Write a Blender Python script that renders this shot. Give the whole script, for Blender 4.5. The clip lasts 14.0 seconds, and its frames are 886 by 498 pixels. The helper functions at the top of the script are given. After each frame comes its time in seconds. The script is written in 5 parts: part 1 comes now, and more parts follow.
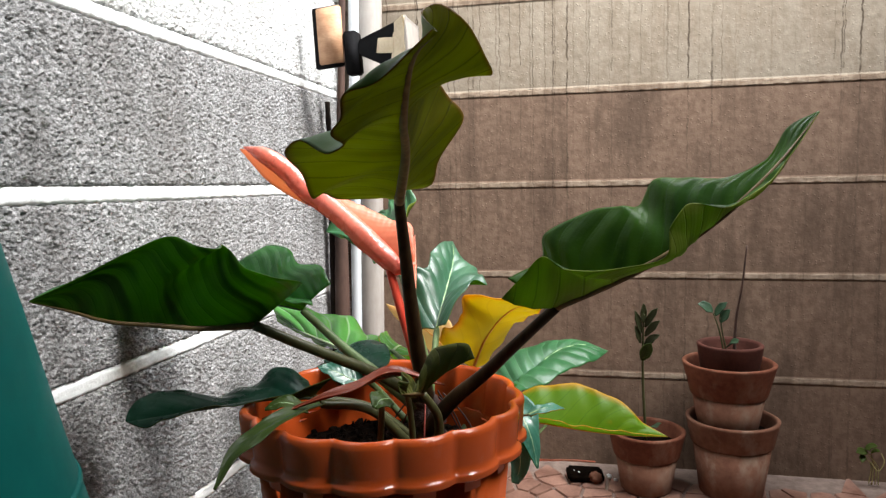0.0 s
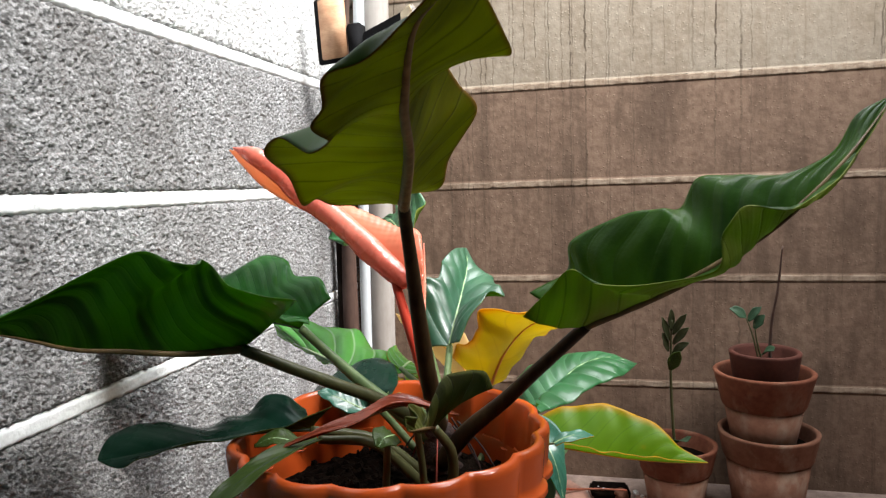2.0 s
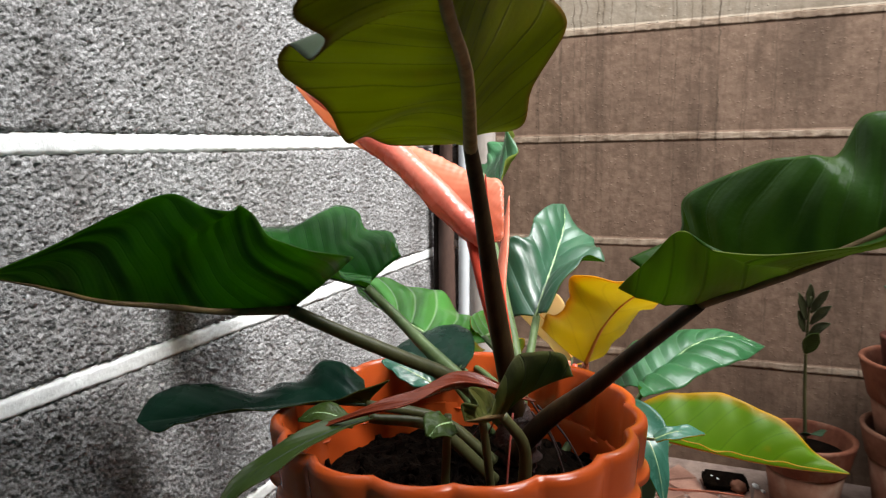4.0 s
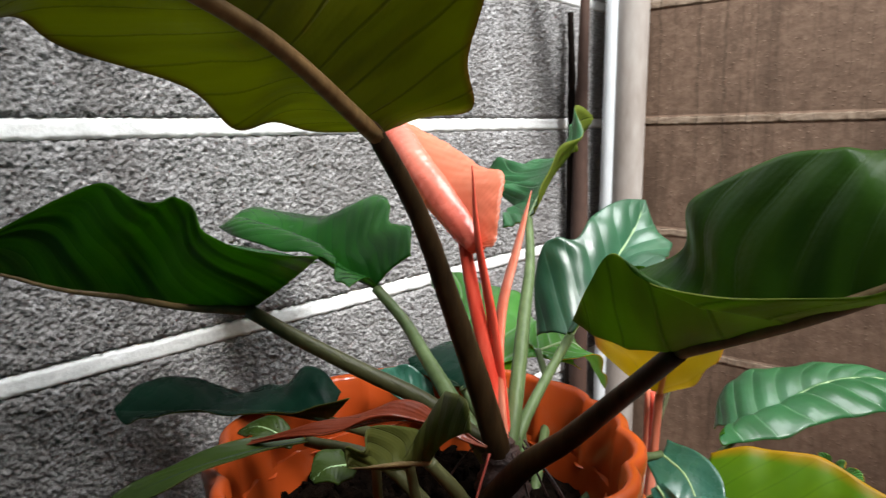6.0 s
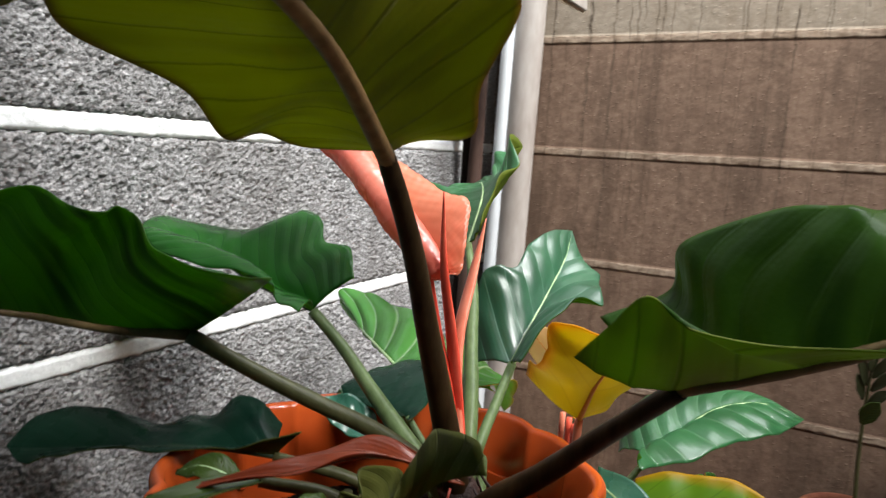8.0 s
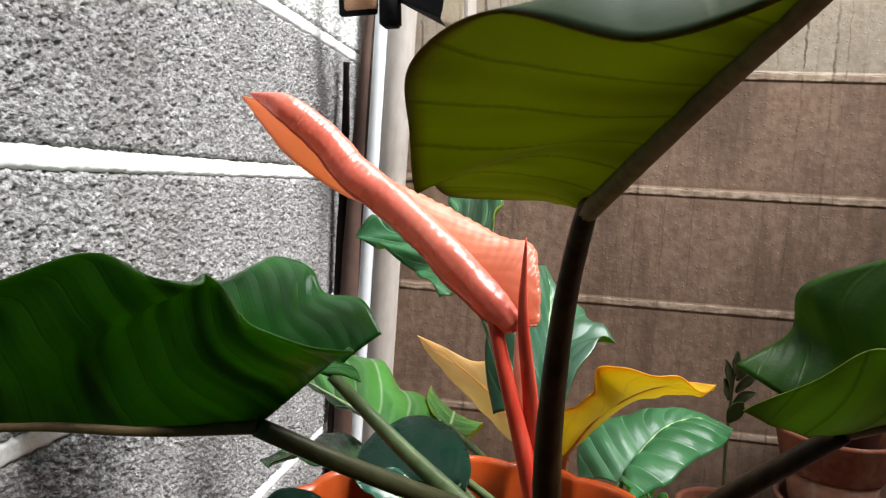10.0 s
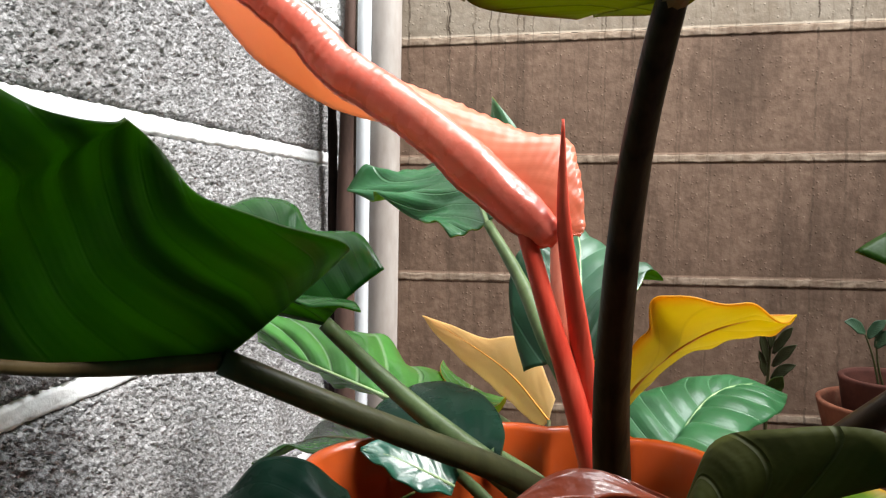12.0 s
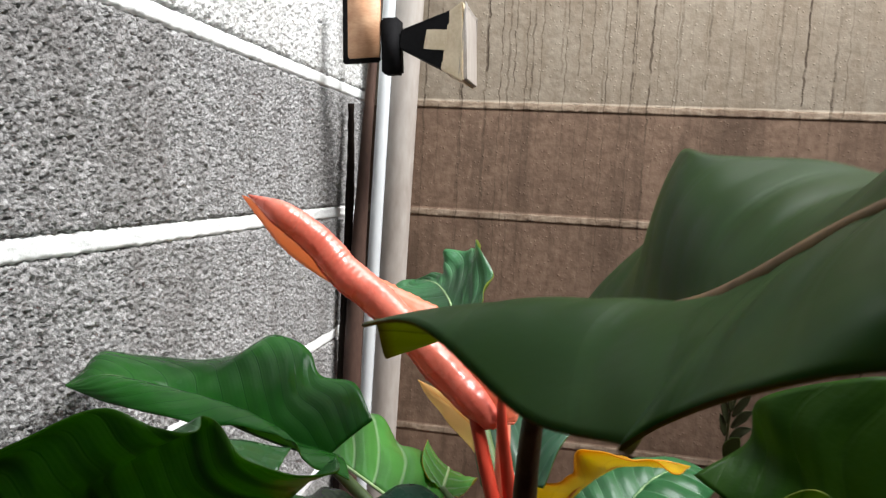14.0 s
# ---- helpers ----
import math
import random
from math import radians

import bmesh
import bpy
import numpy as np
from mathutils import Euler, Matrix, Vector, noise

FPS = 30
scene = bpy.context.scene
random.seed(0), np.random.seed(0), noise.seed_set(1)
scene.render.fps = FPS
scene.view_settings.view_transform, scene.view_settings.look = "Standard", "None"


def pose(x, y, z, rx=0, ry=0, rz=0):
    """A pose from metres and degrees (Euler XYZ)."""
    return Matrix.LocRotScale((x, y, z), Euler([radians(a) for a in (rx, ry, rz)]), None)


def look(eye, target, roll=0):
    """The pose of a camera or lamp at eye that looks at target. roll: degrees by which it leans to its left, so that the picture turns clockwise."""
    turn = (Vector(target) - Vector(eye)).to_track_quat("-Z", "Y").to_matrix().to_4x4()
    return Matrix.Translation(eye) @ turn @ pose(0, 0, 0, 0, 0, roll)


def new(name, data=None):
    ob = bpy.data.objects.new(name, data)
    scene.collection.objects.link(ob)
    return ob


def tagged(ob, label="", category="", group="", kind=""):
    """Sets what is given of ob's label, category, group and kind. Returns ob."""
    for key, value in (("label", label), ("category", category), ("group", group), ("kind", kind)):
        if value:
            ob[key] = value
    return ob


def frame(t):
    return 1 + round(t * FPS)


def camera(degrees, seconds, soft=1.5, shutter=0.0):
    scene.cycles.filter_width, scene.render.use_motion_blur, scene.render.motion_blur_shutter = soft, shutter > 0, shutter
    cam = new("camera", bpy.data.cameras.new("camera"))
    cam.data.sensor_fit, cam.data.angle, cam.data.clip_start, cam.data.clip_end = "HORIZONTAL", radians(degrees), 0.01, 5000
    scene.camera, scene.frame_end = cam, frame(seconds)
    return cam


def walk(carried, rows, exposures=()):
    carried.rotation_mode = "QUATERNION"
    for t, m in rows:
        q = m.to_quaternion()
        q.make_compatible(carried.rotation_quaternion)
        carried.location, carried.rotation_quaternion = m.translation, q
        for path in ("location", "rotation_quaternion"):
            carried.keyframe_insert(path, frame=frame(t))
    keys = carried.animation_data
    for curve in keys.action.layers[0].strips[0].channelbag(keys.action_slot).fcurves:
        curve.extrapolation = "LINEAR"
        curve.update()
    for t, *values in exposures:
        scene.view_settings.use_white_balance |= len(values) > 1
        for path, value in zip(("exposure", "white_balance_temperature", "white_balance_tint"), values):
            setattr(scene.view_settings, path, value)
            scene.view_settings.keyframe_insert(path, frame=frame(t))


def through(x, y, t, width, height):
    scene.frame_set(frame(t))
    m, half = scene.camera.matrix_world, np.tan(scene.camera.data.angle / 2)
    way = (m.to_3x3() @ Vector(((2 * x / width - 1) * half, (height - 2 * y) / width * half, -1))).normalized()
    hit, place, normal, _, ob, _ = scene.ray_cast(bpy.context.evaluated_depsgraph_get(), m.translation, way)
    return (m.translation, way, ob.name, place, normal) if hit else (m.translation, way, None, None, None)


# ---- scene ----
cam = camera(64.71, 14.0, soft=1.25, shutter=0.5)
# seconds, x, y, z, then the turn about x, y and z in degrees
PATH = [
    (0.0, 0.2937, 0.2094, 0.6003, 84.86, 1.04, 12.37),
    (0.5, 0.2980, 0.2145, 0.6002, 85.15, 0.99, 13.43),
    (1.0, 0.3043, 0.2200, 0.6042, 84.74, 0.93, 13.64),
    (1.5, 0.2975, 0.2444, 0.6071, 85.12, 1.57, 13.52),
    (2.0, 0.2774, 0.2899, 0.6031, 84.81, 1.85, 13.41),
    (2.5, 0.2630, 0.3197, 0.5978, 83.56, 1.24, 14.48),
    (3.0, 0.2584, 0.3446, 0.5943, 81.93, 1.27, 15.56),
    (3.5, 0.2594, 0.3723, 0.5908, 81.90, 1.45, 18.82),
    (3.7, 0.2654, 0.3770, 0.5896, 81.88, 1.28, 20.52),
    (5.8, 0.3761, 0.5467, 0.5863, 80.46, 1.29, 39.37),
    (6.0, 0.3816, 0.5515, 0.5890, 80.47, 1.17, 41.31),
    (6.5, 0.3960, 0.5669, 0.5885, 80.59, 1.16, 46.91),
    (7.0, 0.4014, 0.5684, 0.5899, 80.72, 0.23, 45.12),
    (7.5, 0.3734, 0.5523, 0.5842, 81.21, -1.30, 38.18),
    (8.0, 0.3091, 0.5192, 0.5937, 81.80, -3.28, 29.25),
    (8.5, 0.2452, 0.4991, 0.6009, 82.97, -2.76, 22.73),
    (8.7, 0.2167, 0.4894, 0.6044, 83.31, -2.99, 20.43),
    (10.8, 0.1097, 0.5230, 0.5767, 84.73, -2.24, 8.38),
    (11.0, 0.1074, 0.5417, 0.5687, 84.85, -1.92, 8.34),
    (11.5, 0.0998, 0.5666, 0.5439, 85.47, -0.86, 9.58),
    (12.0, 0.0979, 0.5789, 0.5292, 86.16, -0.10, 9.97),
    (12.5, 0.0976, 0.5676, 0.5436, 85.74, -0.72, 10.67),
    (13.0, 0.1082, 0.5436, 0.5847, 87.28, -0.88, 11.81),
    (13.5, 0.1240, 0.5107, 0.6315, 86.69, -1.99, 12.27),
    (14.0, 0.1405, 0.4781, 0.6695, 83.97, -3.00, 11.77),
]
walk(cam, [(t, pose(*p)) for t, *p in PATH], exposures=[(0.0, 1.22), (2.5, 1.17), (3.5, 1.13), (6.5, 0.91), (7.5, 0.9), (8.0, 0.92), (8.5, 1.03), (11.0, 1.1), (12.0, 1.18), (12.7, 1.07), (13.5, 0.88), (14.0, 0.76)])

# ---------------------------------------------------------------- light
world = bpy.data.worlds.new("sky")
scene.world = world
world.use_nodes = True
wn = world.node_tree
sky = wn.nodes.new("ShaderNodeTexSky")
sky.sky_type, sky.sun_disc = "NISHITA", False
sky.sun_elevation, sky.sun_rotation = radians(48.3), radians(109.7)
wn.links.new(sky.outputs[0], wn.nodes["Background"].inputs[0])
wn.nodes["Background"].inputs[1].default_value = 0.05
sun = new("sun", bpy.data.lights.new("sun", "SUN"))
sun.data.energy, sun.data.angle, sun.data.color = 3.25, radians(20), (1.0, 0.985, 0.96)
sun.matrix_world = look((0.84, -0.3, 1.0), (0, 0, 0))

# area lamp added in the unseen roof opening, in place of skylight
well = new("added_sky_lamp", bpy.data.lights.new("added_sky_lamp", "AREA"))
well.data.shape, well.data.size, well.data.size_y = "RECTANGLE", 1.1, 0.62
well.data.energy, well.data.color = 14.0, (0.97, 0.99, 1.0)
well.matrix_world = pose(0.6, 1.35, 1.67)

FLOOR = -0.02


# ---------------------------------------------------------------- node helpers
def material(name):
    m = bpy.data.materials.new(name)
    m.use_nodes = True
    nt = m.node_tree
    return m, nt, nt.nodes["Principled BSDF"]


def node(nt, kind, **inputs):
    n = nt.nodes.new(kind)
    for key, value in inputs.items():
        sock = n.inputs[key.replace("_", " ")]
        if isinstance(value, bpy.types.NodeSocket):
            nt.links.new(value, sock)
        else:
            sock.default_value = value
    return n


def math_node(nt, op, a, b=0.0, clamp=False):
    n = nt.nodes.new("ShaderNodeMath")
    n.operation, n.use_clamp = op, clamp
    for i, v in enumerate((a, b)):
        if isinstance(v, bpy.types.NodeSocket):
            nt.links.new(v, n.inputs[i])
        else:
            n.inputs[i].default_value = v
    return n.outputs[0]


def mix(nt, fac, a, b, blend="MIX"):
    n = nt.nodes.new("ShaderNodeMix")
    n.data_type, n.blend_type = "RGBA", blend
    for sock, v in ((n.inputs[0], fac), (n.inputs[6], a), (n.inputs[7], b)):
        if isinstance(v, bpy.types.NodeSocket):
            nt.links.new(v, sock)
        else:
            sock.default_value = v if not isinstance(v, tuple) else (*v, 1.0)[:4]
    return n.outputs[2]


def ramp(nt, fac, stops):
    n = nt.nodes.new("ShaderNodeValToRGB")
    nt.links.new(fac, n.inputs[0])
    while len(n.color_ramp.elements) < len(stops):
        n.color_ramp.elements.new(0.5)
    for e, (p, c) in zip(n.color_ramp.elements, stops):
        e.position, e.color = p, ((c, c, c, 1.0) if isinstance(c, float) else (*c, 1.0))
    return n.outputs[0]


def noise_tex(nt, vec, scale, detail=4.0, rough=0.55):
    return node(nt, "ShaderNodeTexNoise", Vector=vec, Scale=scale, Detail=detail, Roughness=rough).outputs[0]


def coords(nt, stretch=(1, 1, 1), which=3):
    tc = nt.nodes.new("ShaderNodeTexCoord")
    mp = node(nt, "ShaderNodeMapping", Vector=tc.outputs[which])
    mp.inputs["Scale"].default_value = stretch
    return mp.outputs[0]


def bump(nt, bsdf, height, strength, distance):
    b = node(nt, "ShaderNodeBump", Height=height, Strength=strength, Distance=distance)
    nt.links.new(b.outputs[0], bsdf.inputs["Normal"])
    return b


# ---------------------------------------------------------------- materials
def leaf_material(name, base, dark, vein, rough=0.3, through=(0.25, 0.45, 0.03), share=0.3, ribs=8.0, relief=1.0, spots=None, gloss=0.5, fold_shade=0.0, arch=0.3, crease=1.0, wide=0.97, pale=0.28, edge=None, rim=0.8):
    """Leaf skin with arched side veins that follow the blade (uv: x along the midrib, y across)."""
    m, nt, p = material(name)
    uv = nt.nodes.new("ShaderNodeUVMap")
    xy = node(nt, "ShaderNodeSeparateXYZ", Vector=uv.outputs[0])
    across = math_node(nt, "ABSOLUTE", xy.outputs[1])
    obj = coords(nt)
    wob = math_node(nt, "MULTIPLY", math_node(nt, "SUBTRACT", noise_tex(nt, obj, 9.0, 2.0), 0.5), 0.05)
    bent = math_node(nt, "SUBTRACT", xy.outputs[0], math_node(nt, "MULTIPLY", math_node(nt, "POWER", across, 1.15), arch))
    phase = math_node(nt, "MULTIPLY", math_node(nt, "ADD", bent, wob), ribs * 2 * math.pi)
    wave = math_node(nt, "COSINE", phase)
    line = ramp(nt, math_node(nt, "MULTIPLY_ADD", wave, 0.5), [(0.0, 0.0), (wide, 0.0), (1.0, 1.0)])
    fine = math_node(nt, "COSINE", math_node(nt, "MULTIPLY", phase, 5.0))
    blot = noise_tex(nt, obj, 14.0, 5.0)
    col = mix(nt, ramp(nt, blot, [(0.35, 0.0), (0.68, 1.0)]), (*dark, 1), (*base, 1))
    col = mix(nt, math_node(nt, "MULTIPLY", line, pale), col, (*vein, 1))
    if spots:
        sp = ramp(nt, noise_tex(nt, coords(nt, which=3), 34.0, 2.0), [(0.66, 0.0), (0.74, 1.0)])
        col = mix(nt, math_node(nt, "MULTIPLY", sp, 0.6), col, (*spots, 1))
    if edge:
        # the margin of the blade has a colour of its own, with an uneven inner border
        reach = math_node(nt, "ADD", across, math_node(nt, "MULTIPLY", math_node(nt, "SUBTRACT", noise_tex(nt, obj, 30.0, 3.0), 0.5), 0.5 * (1 - rim)))
        margin = ramp(nt, reach, [(rim, 0.0), (1.0, 1.0)])
        col = mix(nt, math_node(nt, "MULTIPLY", margin, 0.85), col, (*edge, 1))
    nt.links.new(col, p.inputs["Base Color"])
    p.inputs["Specular IOR Level"].default_value = gloss
    rv = node(nt, "ShaderNodeMapRange", Value=noise_tex(nt, obj, 60.0, 3.0))
    rv.inputs["To Min"].default_value, rv.inputs["To Max"].default_value = rough - 0.06, rough + 0.1
    nt.links.new(rv.outputs[0], p.inputs["Roughness"])
    h = math_node(nt, "SUBTRACT", math_node(nt, "MULTIPLY", fine, 0.025), math_node(nt, "MULTIPLY", line, 0.7 * crease))
    h = math_node(nt, "ADD", h, math_node(nt, "MULTIPLY", wave, -0.35))
    h = math_node(nt, "ADD", h, math_node(nt, "MULTIPLY", noise_tex(nt, obj, 90.0, 3.0), 0.5))
    b = bump(nt, p, h, 0.55 * relief, 0.0025)
    glow = mix(nt, math_node(nt, "MULTIPLY", line, 0.5 * crease), (*through, 1), tuple(c * 0.45 for c in through))
    if fold_shade:
        # streaks darker between veins: thicker tissue, and shade of its folds put in colour
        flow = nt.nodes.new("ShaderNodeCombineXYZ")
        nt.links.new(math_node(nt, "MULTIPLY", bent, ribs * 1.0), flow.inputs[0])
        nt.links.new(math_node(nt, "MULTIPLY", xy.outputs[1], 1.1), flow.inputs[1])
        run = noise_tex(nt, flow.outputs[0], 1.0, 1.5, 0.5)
        thick = math_node(nt, "MULTIPLY", ramp(nt, math_node(nt, "ADD", math_node(nt, "MULTIPLY", wave, 0.03), run), [(0.36, 1.0), (0.56, 0.0)]), fold_shade)
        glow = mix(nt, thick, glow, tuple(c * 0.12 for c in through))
    if edge:
        glow = mix(nt, math_node(nt, "MULTIPLY", margin, 0.85), glow, tuple(min(1.0, c * 1.6) for c in edge))
    tr = node(nt, "ShaderNodeBsdfTranslucent", Color=glow)
    nt.links.new(b.outputs[0], tr.inputs["Normal"])
    ms = node(nt, "ShaderNodeMixShader", Fac=share)
    nt.links.new(p.outputs[0], ms.inputs[1])
    nt.links.new(tr.outputs[0], ms.inputs[2])
    nt.links.new(ms.outputs[0], nt.nodes["Material Output"].inputs[0])
    return m


def stem_material(name, low, high, rough=0.35, split=0.5, gloss=0.25):
    m, nt, p = material(name)
    obj = coords(nt)
    long_streak = noise_tex(nt, coords(nt, (1, 1, 0.12)), 160.0, 3.0)
    blot = noise_tex(nt, obj, 26.0, 4.0)
    f = math_node(nt, "ADD", math_node(nt, "MULTIPLY", long_streak, 0.5), math_node(nt, "MULTIPLY", blot, 0.5))
    nt.links.new(ramp(nt, f, [(split - 0.12, low), (split + 0.12, high)]), p.inputs["Base Color"])
    p.inputs["Roughness"].default_value = rough
    p.inputs["Specular IOR Level"].default_value = gloss
    bump(nt, p, long_streak, 0.4, 0.001)
    return m


def stucco_material(name, dark, light, streak, grain, rough=0.9, streaks=0.5, depth=0.004, drips=0.0, pimples=0.0, fine=0.5):
    """Rough cast wall skin: coarse speckle, broad stains, and streaks that run down."""
    m, nt, p = material(name)
    obj = coords(nt)
    g = noise_tex(nt, obj, grain, 3.0, 0.65)
    broad = noise_tex(nt, obj, 3.2, 5.0, 0.6)
    runs = noise_tex(nt, coords(nt, (13.0, 13.0, 3.2)), 1.0, 6.0, 0.68)
    runs2 = noise_tex(nt, coords(nt, (46.0, 46.0, 1.6)), 1.0, 2.0, 0.5)
    col = mix(nt, ramp(nt, g, [(0.36, 0.0), (0.62, 1.0)]), (*dark, 1), (*light, 1))
    col = mix(nt, math_node(nt, "MULTIPLY", ramp(nt, broad, [(0.35, 0.0), (0.75, 1.0)]), 0.35), col, (*streak, 1))
    col = mix(nt, math_node(nt, "MULTIPLY", ramp(nt, runs, [(0.47, 0.0), (0.62, 1.0)]), streaks), col, (*streak, 1))
    col = mix(nt, math_node(nt, "MULTIPLY", ramp(nt, runs2, [(0.6, 0.0), (0.7, 1.0)]), streaks * fine), col, (*streak, 1))
    if drips:
        # thin runs of dirty water: each column has its own place, start, length and strength
        q = node(nt, "ShaderNodeSeparateXYZ", Vector=coords(nt))
        sway = noise_tex(nt, coords(nt, (9.0, 1.0, 48.0)), 1.0, 3.0)
        f = 0.0
        for spacing, half, power in ((0.041, 0.0016, 1.0), (0.023, 0.001, 0.75)):
            x = math_node(nt, "ADD", q.outputs[0], math_node(nt, "MULTIPLY", math_node(nt, "SUBTRACT", sway, 0.5), 0.011))
            x = math_node(nt, "DIVIDE", x, spacing)
            cell = math_node(nt, "FLOOR", x)
            luck = nt.nodes.new("ShaderNodeTexWhiteNoise")
            luck.noise_dimensions = "1D"
            nt.links.new(math_node(nt, "ADD", cell, spacing * 1000), luck.inputs["W"])
            rgb = node(nt, "ShaderNodeSeparateXYZ", Vector=luck.outputs["Color"])
            off = math_node(nt, "ABSOLUTE", math_node(nt, "SUBTRACT", math_node(nt, "FRACT", x), math_node(nt, "MULTIPLY_ADD", rgb.outputs[0], 0.7)))
            thick = math_node(nt, "MULTIPLY", math_node(nt, "ADD", noise_tex(nt, coords(nt, (40, 1, 26)), 1.0, 2.0), 0.2), 1.5 * half / spacing)
            line = math_node(nt, "LESS_THAN", off, thick)
            high = math_node(nt, "DIVIDE", math_node(nt, "SUBTRACT", q.outputs[2], 0.8), 0.2)
            ends = math_node(nt, "GREATER_THAN", math_node(nt, "FRACT", high), math_node(nt, "MULTIPLY", math_node(nt, "SUBTRACT", rgb.outputs[1], 0.45), 0.6))
            seen = math_node(nt, "MULTIPLY", math_node(nt, "MULTIPLY", line, ends), math_node(nt, "MULTIPLY", math_node(nt, "ADD", rgb.outputs[2], 0.35, True), drips * power))
            f = math_node(nt, "MAXIMUM", seen, f)
        f = math_node(nt, "MULTIPLY", f, ramp(nt, noise_tex(nt, coords(nt, (60, 1, 60)), 1.0, 2.0), [(0.36, 0.25), (0.5, 1.0)]))
        patch = ramp(nt, noise_tex(nt, coords(nt, (4.5, 1.0, 0.8)), 1.0, 2.0), [(0.4, 0.2), (0.58, 1.0)])
        col = mix(nt, math_node(nt, "MULTIPLY", f, patch), col, (0.055, 0.038, 0.026, 1))
    nt.links.new(col, p.inputs["Base Color"])
    p.inputs["Roughness"].default_value = rough
    p.inputs["Specular IOR Level"].default_value = 0.25
    h = math_node(nt, "ADD", g, math_node(nt, "MULTIPLY", noise_tex(nt, obj, grain * 3, 2.0), 0.4))
    if pimples:
        vor = node(nt, "ShaderNodeTexVoronoi", Vector=obj, Scale=150.0)
        pick = math_node(nt, "GREATER_THAN", node(nt, "ShaderNodeSeparateXYZ", Vector=vor.outputs["Color"]).outputs[0], 0.62)
        dots = math_node(nt, "MULTIPLY", ramp(nt, vor.outputs["Distance"], [(0.1, 1.0), (0.3, 0.0)]), pick)
        h = math_node(nt, "ADD", h, math_node(nt, "MULTIPLY", dots, 0.75 * pimples))
    bump(nt, p, h, 0.6, depth)
    return m


def plain_material(name, low, high, rough=0.5, scale=12.0, metal=0.0, relief=0.3, depth=0.001, stretch=(1, 1, 1), spec=0.5, vary=0.0, bloom=None):
    m, nt, p = material(name)
    a = noise_tex(nt, coords(nt, stretch), scale, 5.0)
    b = noise_tex(nt, coords(nt, stretch), scale * 9, 3.0)
    f = math_node(nt, "ADD", math_node(nt, "MULTIPLY", a, 0.7), math_node(nt, "MULTIPLY", b, 0.3))
    col = ramp(nt, f, [(0.36, low), (0.64, high)])
    if bloom:
        salts = ramp(nt, noise_tex(nt, coords(nt, (1, 1, 0.6)), 17.0, 6.0, 0.65), [(0.52, 0.0), (0.68, 1.0)])
        col = mix(nt, math_node(nt, "MULTIPLY", salts, 0.7), col, bloom)
    if vary:
        luck = nt.nodes.new("ShaderNodeObjectInfo").outputs["Random"]
        col = mix(nt, math_node(nt, "MULTIPLY", luck, vary), col, tuple(c * 0.45 for c in low))
    nt.links.new(col, p.inputs["Base Color"])
    p.inputs["Metallic"].default_value = metal
    p.inputs["Specular IOR Level"].default_value = spec
    rv = node(nt, "ShaderNodeMapRange", Value=a)
    rv.inputs["To Min"].default_value, rv.inputs["To Max"].default_value = max(rough - 0.08, 0.05), min(rough + 0.12, 1)
    nt.links.new(rv.outputs[0], p.inputs["Roughness"])
    bump(nt, p, f, relief, depth)
    return m


def plastic_material(name, low, high):
    """Moulded plastic with a faint cloudiness, fine scratches and a little light passing through it."""
    m, nt, p = material(name)
    obj = coords(nt)
    cloud = noise_tex(nt, obj, 7.0, 5.0)
    dust = ramp(nt, noise_tex(nt, coords(nt, (1, 1, 0.5)), 55.0, 6.0, 0.7), [(0.55, 0.0), (0.8, 1.0)])
    col = ramp(nt, cloud, [(0.35, low), (0.65, high)])
    nt.links.new(mix(nt, math_node(nt, "MULTIPLY", dust, 0.12), col, (0.5, 0.3, 0.2, 1)), p.inputs["Base Color"])
    p.inputs["Specular IOR Level"].default_value = 0.55
    rv = node(nt, "ShaderNodeMapRange", Value=noise_tex(nt, obj, 90.0, 4.0))
    rv.inputs["To Min"].default_value, rv.inputs["To Max"].default_value = 0.13, 0.28
    nt.links.new(rv.outputs[0], p.inputs["Roughness"])
    bump(nt, p, noise_tex(nt, coords(nt, (1, 1, 0.3)), 45.0, 3.0), 0.12, 0.002)
    tr = node(nt, "ShaderNodeBsdfTranslucent", Color=(0.75, 0.1, 0.01, 1))
    ms = node(nt, "ShaderNodeMixShader", Fac=0.05)
    nt.links.new(p.outputs[0], ms.inputs[1])
    nt.links.new(tr.outputs[0], ms.inputs[2])
    nt.links.new(ms.outputs[0], nt.nodes["Material Output"].inputs[0])
    return m


GREEN_TOP = leaf_material("leaf_upper_green", (0.02, 0.115, 0.016), (0.01, 0.07, 0.01), (0.04, 0.15, 0.03), 0.22, (0.14, 0.4, 0.01), 0.22, ribs=9, gloss=0.25, fold_shade=0.4, crease=1.8, relief=0.3, arch=0.5, wide=0.985, pale=0.0)
FOLD_TOP = leaf_material("leaf_upper_folded", (0.02, 0.1, 0.022), (0.011, 0.06, 0.014), (0.05, 0.15, 0.04), 0.24, (0.14, 0.4, 0.01), 0.22, ribs=9, gloss=0.5, fold_shade=0.4, crease=0.4, relief=0.4, arch=0.65)
FOLD_UNDER = leaf_material("leaf_under_folded", (0.024, 0.075, 0.006), (0.012, 0.04, 0.004), (0.03, 0.08, 0.008), 0.38, (0.28, 0.58, 0.012), 0.48, relief=0.7, gloss=0.2, fold_shade=0.82, arch=0.65, ribs=9, crease=0.4)
